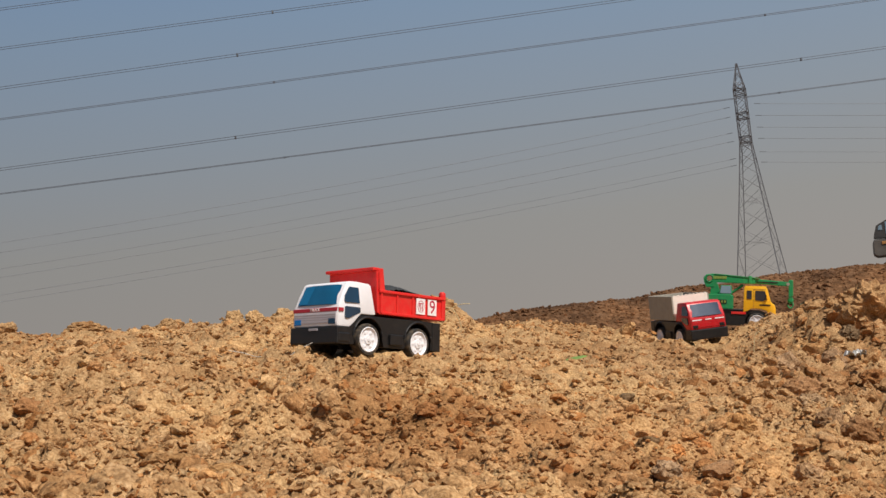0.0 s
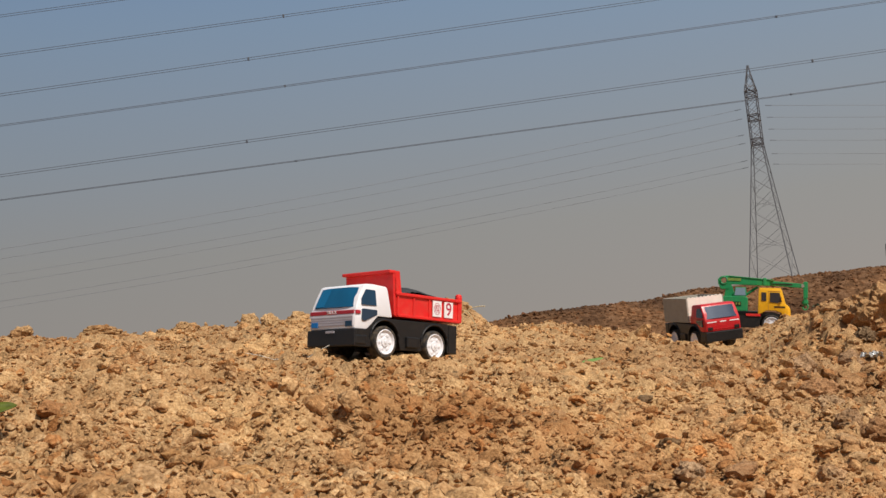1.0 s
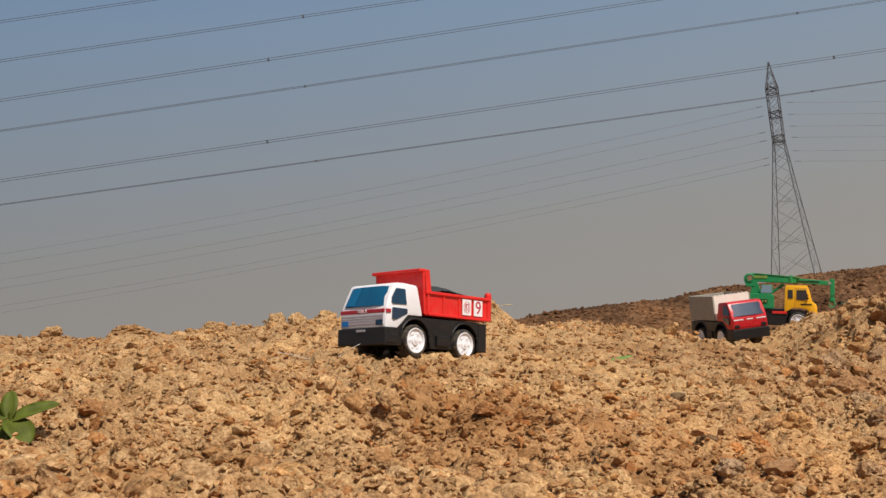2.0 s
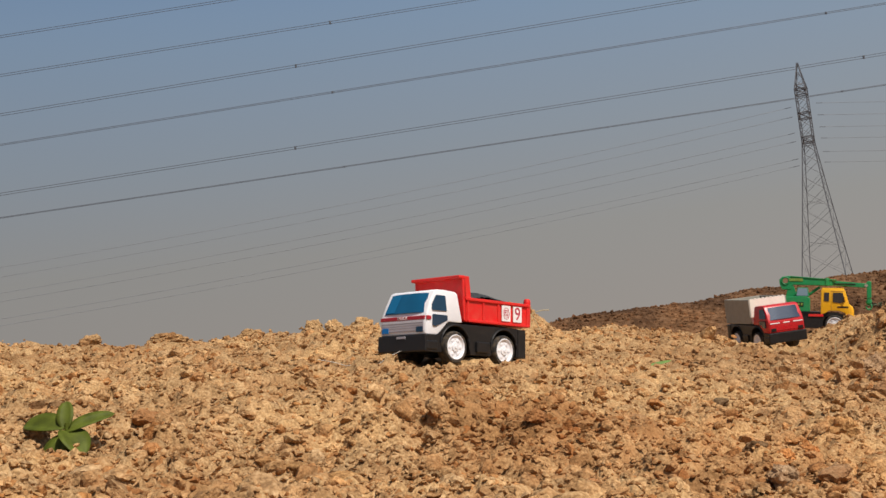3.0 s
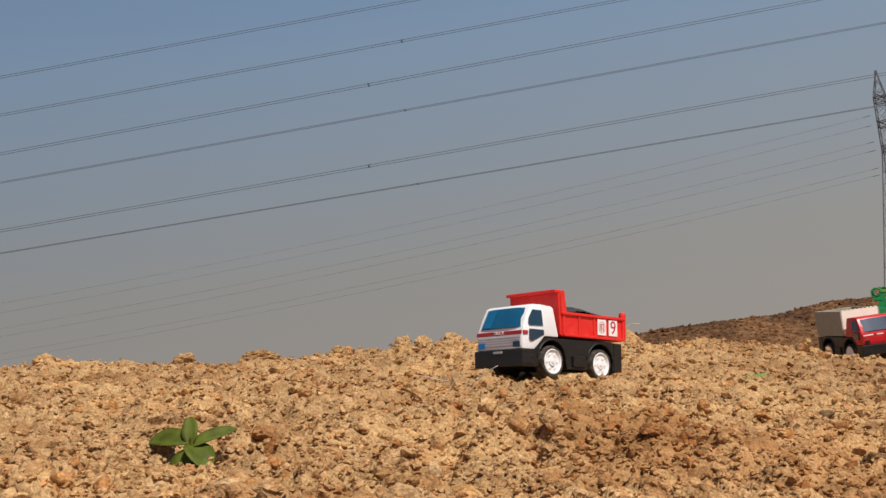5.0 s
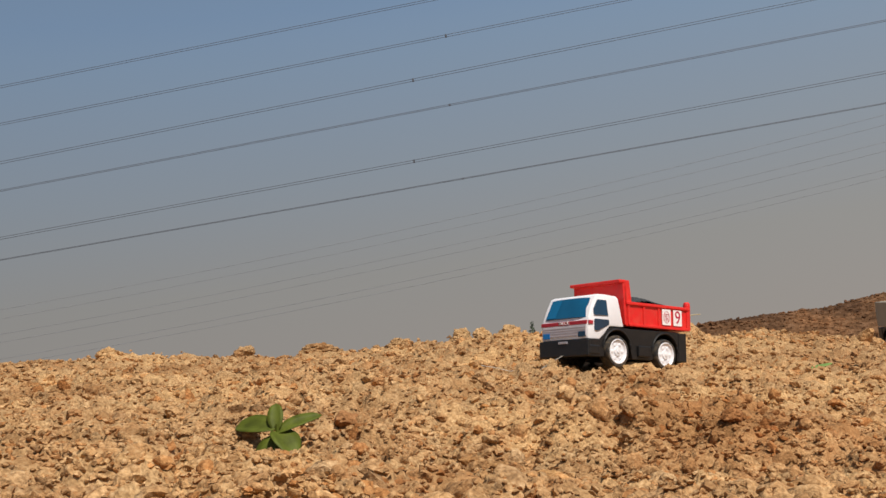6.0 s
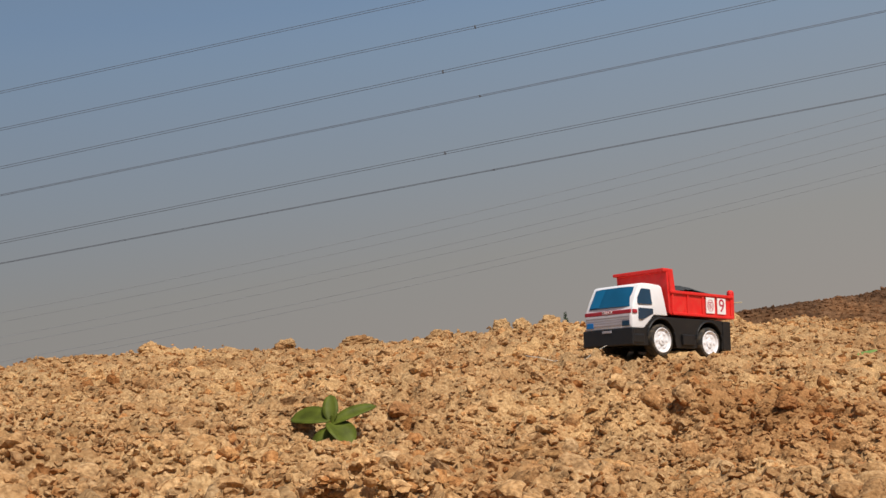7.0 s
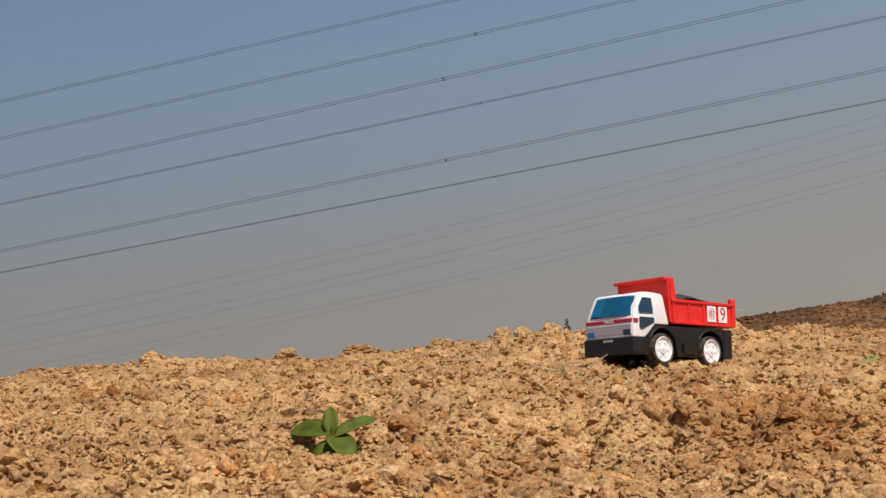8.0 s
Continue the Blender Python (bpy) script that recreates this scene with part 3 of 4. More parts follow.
part("box_back", block(-0.0955, 0, 0.0865, 0.0035, HW * 2 - 0.002, 0.0570, 0.0008), SHADEDCREAM, red_truck)
part("box_floor", block(-0.035, 0, 0.0600, 0.120, HW * 2 - 0.004, 0.0035), SHADEDCREAM, red_truck)
for k in range(9):
    part("box_rib", block(0.0255, -0.040 + 0.010 * k, 0.1155, 0.0042, 0.0050, 0.0025, 0.0006), LITCREAM, red_truck)


# ---- toy crane truck ----
crane = thing("toy_crane_truck", pose(0.770, 3.46, -0.055, 0.5, 8.0, -13.7), "yellow and green toy crane truck with boom and hook", "toy crane", "toy trucks on the soil")
crane.scale = (1.28, 1.28, 1.28)
W = 0.040
outline = [(0.094, 0.017), (0.095, 0.036), (0.020, 0.042), (-0.085, 0.042), (-0.090, 0.016), (-0.066, 0.014)] + arch(-0.042, 0.0215, 0.0245, 190, -10) + [(-0.012, 0.013), (0.020, 0.013)] + arch(0.050, 0.0215, 0.0245, 190, -10)
part("chassis", prism(outline, -W + 0.001, W - 0.001, 0.0008), BLACK, crane, "black moulded chassis")
part("axle_box", block(0.0, 0, 0.027, 0.14, W * 1.1, 0.02, 0.002), BLACK, crane)
part("deck", block(-0.030, 0, 0.0445, 0.110, W * 1.9, 0.006, 0.001), BLACK, crane)
part("side_stripe", block(0.012, -W - 0.0002, 0.040, 0.030, 0.0012, 0.005, 0.0004), RED, crane)
for s in (-1, 1):
    for x in (0.050, -0.042, -0.074):
        wheel(crane, x, s * (W - 0.006), 0.0205, s, 0.0205, 0.015)
cab_bm = prism([(0.0215, 0.042), (0.0224, 0.094), (0.0256, 0.0965), (0.0661, 0.0965), (0.0698, 0.094), (0.0781, 0.064), (0.0845, 0.058), (0.0859, 0.037), (0.0735, 0.037), (0.0698, 0.0460), (0.0569, 0.0500), (0.0385, 0.0500), (0.0293, 0.0440)], -W, W, 0.0018)
crane_cab = smooth(part("cab", cab_bm, YELLOW, crane, "yellow cab with open windows"), 45)
for s in (-1, 1):
    part("side_window", prism([(0.0459, 0.0680), (0.0459, 0.0880), (0.0652, 0.0880), (0.0707, 0.0700), (0.0615, 0.0660)], s * W - 0.001, s * W + 0.0006), GLASS, crane_cab, "dark side window")
    part("rear_window", prism([(0.0284, 0.0700), (0.0284, 0.0880), (0.0385, 0.0880), (0.0385, 0.0700)], s * W - 0.001, s * W + 0.0006), GLASS, crane_cab)
    part("decal", block(0.066, s * (W + 0.0003), 0.0580, 0.022, 0.0006, 0.0030), BLACK, crane_cab, "dark lettering bar")
part("windscreen", prism([(0.0718, 0.0920), (0.0724, 0.0922), (0.0799, 0.0655), (0.0792, 0.0650)], -W + 0.007, W - 0.007), GLASS, crane_cab)
slew = part("slewing_body", prism([(-0.084, 0.0475), (-0.086, 0.0740), (-0.0800, 0.0770), (-0.0080, 0.0800), (0.0000, 0.0760), (0.0000, 0.0475)], -W + 0.004, W - 0.004, 0.0015), GREEN, crane, "green slewing platform")
part("side_panel", block(-0.030, -W + 0.0035, 0.0630, 0.034, 0.0012, 0.0085, 0.0004), BLACK, slew, "dark panel with worn lettering")
part("operator_cab", prism([(-0.030, 0.078), (-0.026, 0.098), (-0.004, 0.098), (-0.002, 0.079)], -W + 0.005, -0.004, 0.0015), GREEN, slew)
part("operator_window", prism([(-0.0275, 0.081), (-0.0245, 0.0968), (-0.0055, 0.0968), (-0.0040, 0.081)], -W + 0.0042, -W + 0.0062), PALEPANE, slew, "pale blue window")
boom = part("boom", prism([(-0.063, 0.100), (-0.064, 0.109), (-0.058, 0.1155), (-0.045, 0.1175), (0.045, 0.1105), (0.045, 0.0970), (0.010, 0.0975), (-0.035, 0.0985), (-0.040, 0.088), (-0.058, 0.088)], 0.0, 0.016, 0.0014), GREEN, crane, "green telescopic boom")
part("boom_extension", prism([(0.040, 0.0985), (0.040, 0.1085), (0.118, 0.1025), (0.118, 0.0935)], 0.003, 0.013, 0.001), GREEN, boom)
part("boom_collar", block(0.0345, 0.008, 0.1055, 0.007, 0.020, 0.017, 0.0015), GREEN, boom)
part("pivot_disc", moved(lathe([(0.0001, -0.001), (0.0055, -0.001), (0.0055, 0.001), (0.0001, 0.001)], 20), pose(-0.051, -0.0005, 0.1070)), RUSTDISC, boom, "brown round pivot cap")
part("boom_sticker", block(-0.030, -0.0004, 0.1090, 0.030, 0.0012, 0.0060, 0.0004), OLIVE, boom, "worn yellow-green sticker")
part("pivot_ring", tube([(-0.051 + 0.0075 * math.cos(k * math.pi / 12), -0.0008, 0.1070 + 0.0075 * math.sin(k * math.pi / 12)) for k in range(25)], 0.0011, 6), GREEN, boom)
part("boom_slot", block(0.070, 0.0026, 0.1012, 0.044, 0.0012, 0.0024, 0.0004), BLACK, boom)
part("tip_disc", moved(lathe([(0.0001, -0.001), (0.0035, -0.001), (0.0035, 0.001), (0.0001, 0.001)], 16), pose(0.113, 0.0025, 0.0985)), SHADEDCREAM, boom)
part("boom_head", prism([(0.115, 0.070), (0.114, 0.1060), (0.1170, 0.1080), (0.1235, 0.1070), (0.1240, 0.073)], 0.003, 0.013, 0.0012), GREEN, boom)
part("hook_block", block(0.119, 0.008, 0.066, 0.0085, 0.008, 0.012, 0.0018), GREEN, boom)
part("hook", tube([(0.119 + 0.0055 * math.cos(a), 0.008, 0.0545 + 0.0065 * math.sin(a)) for a in [math.pi / 2 - k * math.pi * 1.5 / 12 for k in range(13)]], 0.0016, 8), GREEN, boom, "green plastic hook")
part("bumper", block(0.0905, 0, 0.0255, 0.009, W * 2 + 0.002, 0.017, 0.003), BLACK, crane, "black front bumper")
part("bonnet", prism([(0.0770, 0.0655), (0.0855, 0.0590), (0.0880, 0.0520), (0.0885, 0.0380), (0.0800, 0.0375), (0.0760, 0.0500)], -W + 0.002, W - 0.002, 0.0022), YELLOW, crane_cab)
for s in (-1, 1):
    part("door_seam", tube([(0.0430, s * (W + 0.0002), 0.0520), (0.0425, s * (W + 0.0002), 0.0910), (0.0670, s * (W + 0.0002), 0.0910)], 0.0005, 5), MACHINE, crane_cab)
    part("mirror", block(0.0700, s * (W + 0.0035), 0.0760, 0.0030, 0.0060, 0.0090, 0.0010), YELLOW, crane_cab)
    part("roof_edge", block(0.0460, s * (W - 0.003), 0.0968, 0.044, 0.005, 0.0022, 0.0008), YELLOW, crane_cab)
for k in range(5):
    part("lettering", block(-0.0415 + 0.0062 * k, -W + 0.0027, 0.0630, 0.0038, 0.0006, 0.0050), OLIVE, slew, "worn lettering bar")
part("boom_flange", block(-0.002, 0.008, 0.1132, 0.094, 0.019, 0.0018, 0.0006), GREEN, boom).rotation_euler.y = radians(4.4)
part("hook_ring", tube([(0.119 + 0.0048 * math.cos(k * math.pi / 8), 0.008, 0.0640 + 0.0062 * math.sin(k * math.pi / 8)) for k in range(17)], 0.0016, 7), GREEN, boom)
part("boom_ram", tube([(-0.010, 0.008, 0.078), (0.020, 0.008, 0.100)], 0.003, 10), GREEN, slew)

part("boom_pivot", prism([(-0.050, 0.077), (-0.046, 0.102), (-0.034, 0.102), (-0.026, 0.078)], 0.001, 0.015, 0.001), GREEN, slew)

boom.location.z = 0.0055

# ---- pylon and cables ----
pylon = thing("pylon", pose(41.5, 165, -3.2, 0, 0, -24.6), "tall grey steel lattice transmission tower", "pylon")


def half_width(z):
    return 0.70 + (3.65 - 0.70) * max(0.0, (25.2 - z) / 25.2) ** 1.06 if z < 32.4 else max(0.08, 0.70 * (36.0 - z) / 3.6)


levels = [0, 3.8, 7.4, 10.8, 13.8, 16.4, 18.8, 20.8, 22.4, 23.8, 25.2, 26.0, 27.2, 28.4, 29.2, 30.4, 31.6, 32.4, 33.6, 34.8, 35.9]
for sx, sy in ((1, 1), (1, -1), (-1, 1), (-1, -1)):
    part("leg", tube([(sx * half_width(z), sy * half_width(z), z) for z in levels], 0.078 if sy < 0 else 0.062, 4), STEEL, pylon)
for a, b in zip(levels, levels[1:]):
    ra, rb = half_width(a), half_width(b)
    for rot in range(4):
        t = Matrix.Rotation(rot * math.pi / 2, 4, "Z")
        way = 1 if (levels.index(a) + rot) % 2 else -1
        part("brace", tube([t @ Vector((-way * ra, -ra, a)), t @ Vector((way * rb, -rb, b))], 0.026, 4), STEEL, pylon)
        mid = t @ Vector((0, -(ra + rb) / 2, (a + b) / 2))
        for q in (-1, 1) if a < 20 else ():
            # short stays from the middle of the diagonal back to the legs
            part("stay", tube([mid, t @ Vector((q * (ra if q == way else rb), -(ra if q == way else rb), a if q == way else b))], 0.015, 4), STEEL, pylon)
            part("stay", tube([t @ Vector((q * 0.5 * (ra + rb), -(ra + rb) / 2, (a + b) / 2)), mid.lerp(t @ Vector((-way * q * ra, -ra, a)), 0.5)], 0.012, 4), STEEL, pylon)
        if a > 21:
            part("brace", tube([t @ Vector((way * ra, -ra, a)), t @ Vector((-way * rb, -rb, b))], 0.030, 4), STEEL, pylon)
        if a in (25.2, 26.0, 28.4, 29.2, 31.6, 32.4):
            part("girt", tube([t @ Vector((-ra, -ra, a)), t @ Vector((ra, -ra, a))], 0.075, 4), STEEL, pylon)
ARMS = ((32.1, 2.6), (28.4, 2.9), (24.9, 3.2))
for z, far in ARMS:
    for s in (-1, 1):
        for dx in (-0.62, 0.62):
            part("cross_arm", tube([(dx, s * 0.65, z), (0, s * far, z + 0.35)], 0.06, 4), STEEL, pylon)
            part("cross_arm", tube([(dx, s * 0.65, z + 0.9), (0, s * far, z + 0.45)], 0.06, 4), STEEL, pylon)


def cable(name, a, b, sag, radius, material, label, gap=0.0, spacers=(), group="overhead conductors"):
    """A conductor, or a twin bundle gap metres apart, hung between two places."""
    a, b = Vector(a), Vector(b)

    def at(k):
        return a.lerp(b, k) - Vector((0, 0, 4 * sag * k * (1 - k)))

    hung = thing(name, Matrix.Translation(a), label, "power line", group)
    for off in ((-gap / 2, gap / 2) if gap else (0,)):
        part("conductor", tube([at(k / 24) - a + Vector((0, 0.35 * off, off)) for k in range(25)], radius, 5), material, hung)
    for k in spacers:
        p = at(k) - a
        part("spacer", block(p.x, p.y, p.z, 0.17, 0.2, gap + 0.08, 0.03), CABLE, hung, "dark bundle spacer")
    return hung


# twin bundles of the near line, a hundred and twenty metres off
for z0, rise, gap, marks in ((38.0, 0.030, 0.24, ()), (34.14, 0.031, 0.24, (-14.13,)), (30.50, 0.0371, 0.25, (-17.95,)), (27.24, 0.0315, 0.14, (-14.65, 33.57)), (22.39, 0.0325, 0.24, (-18.87, 36.48)), (19.70, 0.0250, 0.09, (-14.31, 34.0))):
    cable("power_cable", (-150, 120, z0 - 150 * rise + 0.52), (150, 120, z0 + 150 * rise + 0.52), 0.6, 0.027, CABLE, "dark twin overhead power cable with bundle spacers", gap, [(x + 150) / 300 for x in marks])


def slack(name, x0, z0, slope, bend, x1, material, label):
    """A hanging wire of the far line, from the tower out to x1."""
    hung = thing(name, Matrix.Translation((x0, 165, z0)), label, "power line", "far overhead wires")
    us = [(x1 - x0) * k / 24 for k in range(25)]
    part("conductor", tube([(u, 0, slope * u + bend * u * u) for u in us], 0.025, 4), material, hung)
    part("insulator", tube([(us[1] * 0.0, 0, 0), (math.copysign(0.8, x1 - x0), 0, slope * math.copysign(0.8, x1 - x0))], 0.042, 6), CABLE, hung, "dark insulator string")
    return hung


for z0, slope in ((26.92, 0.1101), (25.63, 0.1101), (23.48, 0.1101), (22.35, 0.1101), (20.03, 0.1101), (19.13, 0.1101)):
    slack("far_power_wire", 39.9, z0, slope, 0.00031, -95, CABLE_FAR, "faint overhead wire with haze in its colour, hanging from the tower")
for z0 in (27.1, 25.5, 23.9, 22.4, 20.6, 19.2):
    slack("far_power_wire", 43.2, z0, -0.112, 0.0003, 110, CABLE_FAR, "faint overhead wire with haze in its colour, hanging from the tower")

# ---- excavator on the far mound ----
EX = pose(23.80, 62.35, 1.00, 0, 0, -18.65)
digger = thing("excavator", EX, "dusty dark excavator standing on the brown mound", "excavator")
for s in (-1, 1):
    tr = part("track", prism([(-0.9, 0.35), (-0.6, 0.02), (2.6, 0.02), (2.9, 0.35), (2.6, 0.75), (-0.6, 0.75)], s * 1.1 - 0.25, s * 1.1 + 0.25, 0.06), DARKSTEEL, digger, "dusty steel crawler track")
    for k in range(6):
        part("roller", moved(lathe([(0.01, -0.27), (0.16, -0.27), (0.16, 0.27), (0.01, 0.27)], 14), pose(-0.3 + 0.52 * k, s * 1.1, 0.32)), DARKSTEEL, tr)
part("turntable", block(1.0, 0, 0.80, 1.4, 1.4, 0.3, 0.1), DARKSTEEL, digger)
part("house", prism([(-2.30, 0.98), (-2.36, 1.10), (-2.34, 1.62), (-2.24, 1.78), (2.6, 1.78), (2.75, 1.5), (2.75, 0.92), (-2.15, 0.90)], -1.1, 1.1, 0.06), GREYMETAL, digger, "dusty grey engine house")
part("house_stripe", block(-0.6, -1.115, 1.58, 2.6, 0.04, 0.14, 0.01), MACHINE, digger, "worn orange stripe")
part("counterweight", block(2.6, 0, 1.28, 0.7, 2.2, 0.85, 0.2), DARKSTEEL, digger)
cabin = part("cabin", prism([(-2.26, 1.84), (-2.22, 2.05), (-2.08, 2.46), (-1.45, 2.76), (-0.70, 2.82), (-0.60, 1.78)], -1.12, -0.1), DARKSTEEL, digger, "dark cabin with glass")
part("cabin_window", prism([(-2.02, 2.22), (-1.97, 2.42), (-1.82, 2.48), (-1.80, 2.22)], -1.135, -1.10), PALEPANE, cabin)
part("cabin_window", prism([(-1.66, 1.98), (-1.66, 2.60), (-0.85, 2.64), (-0.78, 1.98)], -1.135, -1.10), PALEPANE, cabin)
part("boom", prism([(-0.2, 1.5), (0.1, 1.9), (2.0, 3.9), (4.0, 4.0), (4.0, 3.6), (2.2, 3.4), (0.6, 1.5)], 0.15, 0.5, 0.05), MACHINE, digger)
part("stick", prism([(3.8, 4.2), (4.2, 4.1), (5.0, 1.9), (4.7, 1.8)], 0.18, 0.46, 0.04), MACHINE, digger)
part("bucket", prism([(4.6, 1.9), (5.2, 1.9), (5.4, 1.2), (4.8, 0.9), (4.5, 1.3)], -0.2, 0.85, 0.05), DARKSTEEL, digger)

# ---- small plant ----
def blade(length, width, bend, fold, material, parent, m, name="leaf"):
    """A leaf with a midrib fold, a pointed tip and a downward bend."""
    bm = bmesh.new()
    rows = []
    for k in range(13):
        t = k / 12
        w = width * math.sin(math.pi * min(1, t * 0.95 + 0.035)) ** 0.52
        w = 0.0006 if t > 0.99 else max(w, 0.0006)
        x, z = length * t, -bend * t * t * length
        rows.append([bm.verts.new((x, s * w / 2, z + fold * abs(s) ** 1.3 * w)) for s in (-1, -0.5, 0, 0.5, 1)])
    for a, b in zip(rows, rows[1:]):
        for i in range(4):
            bm.faces.new((a[i], a[i + 1], b[i + 1], b[i]))
    made = bmesh.ops.extrude_face_region(bm, geom=bm.faces[:])
    bmesh.ops.translate(bm, verts=[v for v in made["geom"] if isinstance(v, bmesh.types.BMVert)], vec=(0, 0, -0.0005))
    ob = part(name, moved(bm, m), material, parent)
    ob.data.shade_smooth()
    return ob


plant = thing("seedling", pose(-0.345, 0.838, sit(-0.343, 0.838) - 0.0090), "small green broad-leaved seedling rooted in the soil", "plant")
plant.scale = (1.08, 1.08, 1.08)
part("stem", tube([(0.001, 0, -0.012), (0.0, 0, 0.008), (0.001, 0, 0.024)], 0.0013, 6), LEAF, plant)
for turn, tilt, roll, length, width, z in ((172, 17, -42, 0.031, 0.0160, 0.0215), (96, 74, 0, 0.0195, 0.0108, 0.0200), (14, 24, 44, 0.031, 0.0105, 0.0185), (-42, -30, 2, 0.024, 0.0200, 0.0195), (-118, -40, -6, 0.025, 0.0180, 0.0165), (-14, 2, 30, 0.013, 0.008, 0.012), (150, 8, -20, 0.011, 0.006, 0.016)):
    blade(length, width, 0.25, 0.16, LEAF, plant, Matrix.Translation((0, 0, z)) @ Matrix.Rotation(radians(turn), 4, "Z") @ Matrix.Rotation(radians(-tilt), 4, "Y") @ Matrix.Rotation(radians(roll), 4, "X"))

fallen = thing("fallen_leaf", pose(0.196, 2.03, sit(0.196, 2.03) + 0.012, 0, 0, 10), "fresh green leaf lying on the soil", "leaf")
blade(0.036, 0.014, -0.1, 0.1, PALELEAF, fallen, pose(-0.018, 0, 0, 16, 0, 0))


# ---- string, foil, shrub ----
tow = thing("tow_string", pose(0, 0, 0), "thin white string lying over the soil, tied to the truck", "string")
knot = truck.matrix_world @ Vector((0.107, 0.0, 0.016))
line = [knot]
for k in range(1, 7):
    x, y = knot.x - 0.018 * k, knot.y - 0.0035 * k
    lift = -0.002 + 0.0015 * math.sin(k * 0.37)
    line.append(Vector((x, y, max(float(ground_z(np.array([x]), np.array([y]))[0]) + 0.003, sit(x, y) + lift))))
part("cord", tube(line, 0.0004, 6), STRING, tow)


def crumpled(name, x, y, size, label, seed):
    rnd = random.Random(seed)
    ob = thing(name, pose(x, y, float(ground_z(np.array([x]), np.array([y]))[0]) + 0.008, 0, 0, rnd.uniform(0, 90)), label, "litter")
    bm = bmesh.new()
    rows = [[bm.verts.new((size * (i / 14 - 0.5) + rnd.uniform(-1, 1) * 0.003, 0.6 * size * (j / 8 - 0.5) + rnd.uniform(-1, 1) * 0.003, rnd.uniform(-0.5, 1) * 0.006 + 0.003 * math.sin(i * 0.8))) for j in range(9)] for i in range(15)]
    for a, b in zip(rows, rows[1:]):
        for j in range(8):
            bm.faces.new((a[j], a[j + 1], b[j + 1], b[j]))
    made = bmesh.ops.extrude_face_region(bm, geom=bm.faces[:])
    bmesh.ops.translate(bm, verts=[v for v in made["geom"] if isinstance(v, bmesh.types.BMVert)], vec=(0, 0, -0.0006))
    part("film", bm, FOIL, ob)
    return ob


crumpled("foil_wrapper", 0.665, 2.50, 0.036, "crumpled shiny silver foil scrap on the soil", 3)
crumpled("foil_wrapper", 0.800, 2.52, 0.04, "crumpled shiny silver foil scrap on the soil", 8)
crumpled("foil_wrapper", 0.750, 2.56, 0.030, "crumpled shiny silver foil scrap on the soil", 9)

def shrub(x, y, z, tall, wide, leaves, label, seed):
    """A small bush: a stem and a loose crown of separate leaves."""
    rnd = random.Random(seed)
    bush = thing("shrub", pose(x, y, z), label, "shrub")
    part("stem", tube([(0, 0, -0.3 * tall), (0.02, 0, 0.24 * tall), (0.0, 0, tall)], 0.03, 5), SHRUB, bush)
    bm = bmesh.new()
    for k in range(leaves):
        h = rnd.random()
        c = Vector((rnd.gauss(0, wide) * (1.15 - h), rnd.gauss(0, wide) * (1.15 - h), tall * (0.15 + h)))
        d, e = Vector((rnd.uniform(-1, 1), rnd.uniform(-1, 1), rnd.uniform(-0.3, 1))).normalized() * 0.09, Vector((rnd.uniform(-1, 1), rnd.uniform(-1, 1), rnd.uniform(-1, 1))).normalized() * 0.03
        bm.faces.new([bm.verts.new(c + v) for v in (-d, e, d, -e)])
    part("crown", bm, SHRUB, bush)
    return bush


shrub(-4.35, 54, 0.6, 1.25, 0.17, 170, "small dull green shrub far behind the bank", 11)
for x, y, tall in ((16.75, 58.0, 0.22), (17.0, 57.9, 0.16), (16.45, 58.2, 0.14)):
    shrub(x, y, sit(x, y) - 0.02, tall, 0.20, 46, "low green weed tuft on the brown mound", int(x * 100))

straw = plain("dry_straw", (0.50, 0.40, 0.22), 0.8)
for k, (x, y, h, lean) in enumerate(((-0.055, 2.36, 0.05, 0.05), (-0.02, 2.36, 0.045, 0.06), (0.02, 2.38, 0.05, -0.03), (0.50, 3.00, 0.05, 0.012), (0.525, 2.99, 0.055, 0.018), (0.64, 2.70, 0.06, 0.02))):
    z = sit(x, y)
    stalk = thing("dry_grass_stalk", pose(x, y, z), "thin dry bent grass stalk in the soil", "grass", "dry grass stalks")
    part("blade", tube([(lean * (j / 8) ** 1.6, 0.004 * j / 8, -0.006 + h * math.sin(j / 8 * 1.8) * 0.95) for j in range(9)], 0.0008, 5), straw, stalk)

# ---- crumbs, clods and stones of the soil ----
rs = np.random.RandomState(4)


def ico(level, seed, rough=0.28):
    """An irregular lump from a subdivided icosahedron: corners and triangles."""
    bm = bmesh.new()
    bmesh.ops.create_icosphere(bm, subdivisions=level, radius=0.5)
    r = np.random.RandomState(seed)
    co = np.array([v.co[:] for v in bm.verts])
    tri = np.array([[v.index for v in f.verts] for f in bm.faces])
    bm.free()
    co *= 1 + 0.30 * np.array([[noise.noise(Vector(c) * 2.6 + Vector((seed, 0, 0)))] for c in co])
    if level > 2:
        co *= 1 + 0.22 * np.array([[noise.noise(Vector(c) * 7.5 + Vector((0, seed, 0)))] for c in co])
    cuts = r.normal(size=(7, 3))
    cuts /= np.linalg.norm(cuts, axis=1)[:, None]
    far = r.uniform(0.22, 0.45, 7)
    for c, d in zip(cuts, far):
        over = np.maximum(0, co @ c - d)
        co = co - 0.85 * over[:, None] * c
    co *= 1 + rough * (r.rand(len(co), 1) - 0.5) * (0.7 if level > 2 else 1.3 if level > 1 else 1.5)
    return co * np.array([1.28, 1.0, 0.72]) * r.uniform(0.78, 1.22, 3), tri


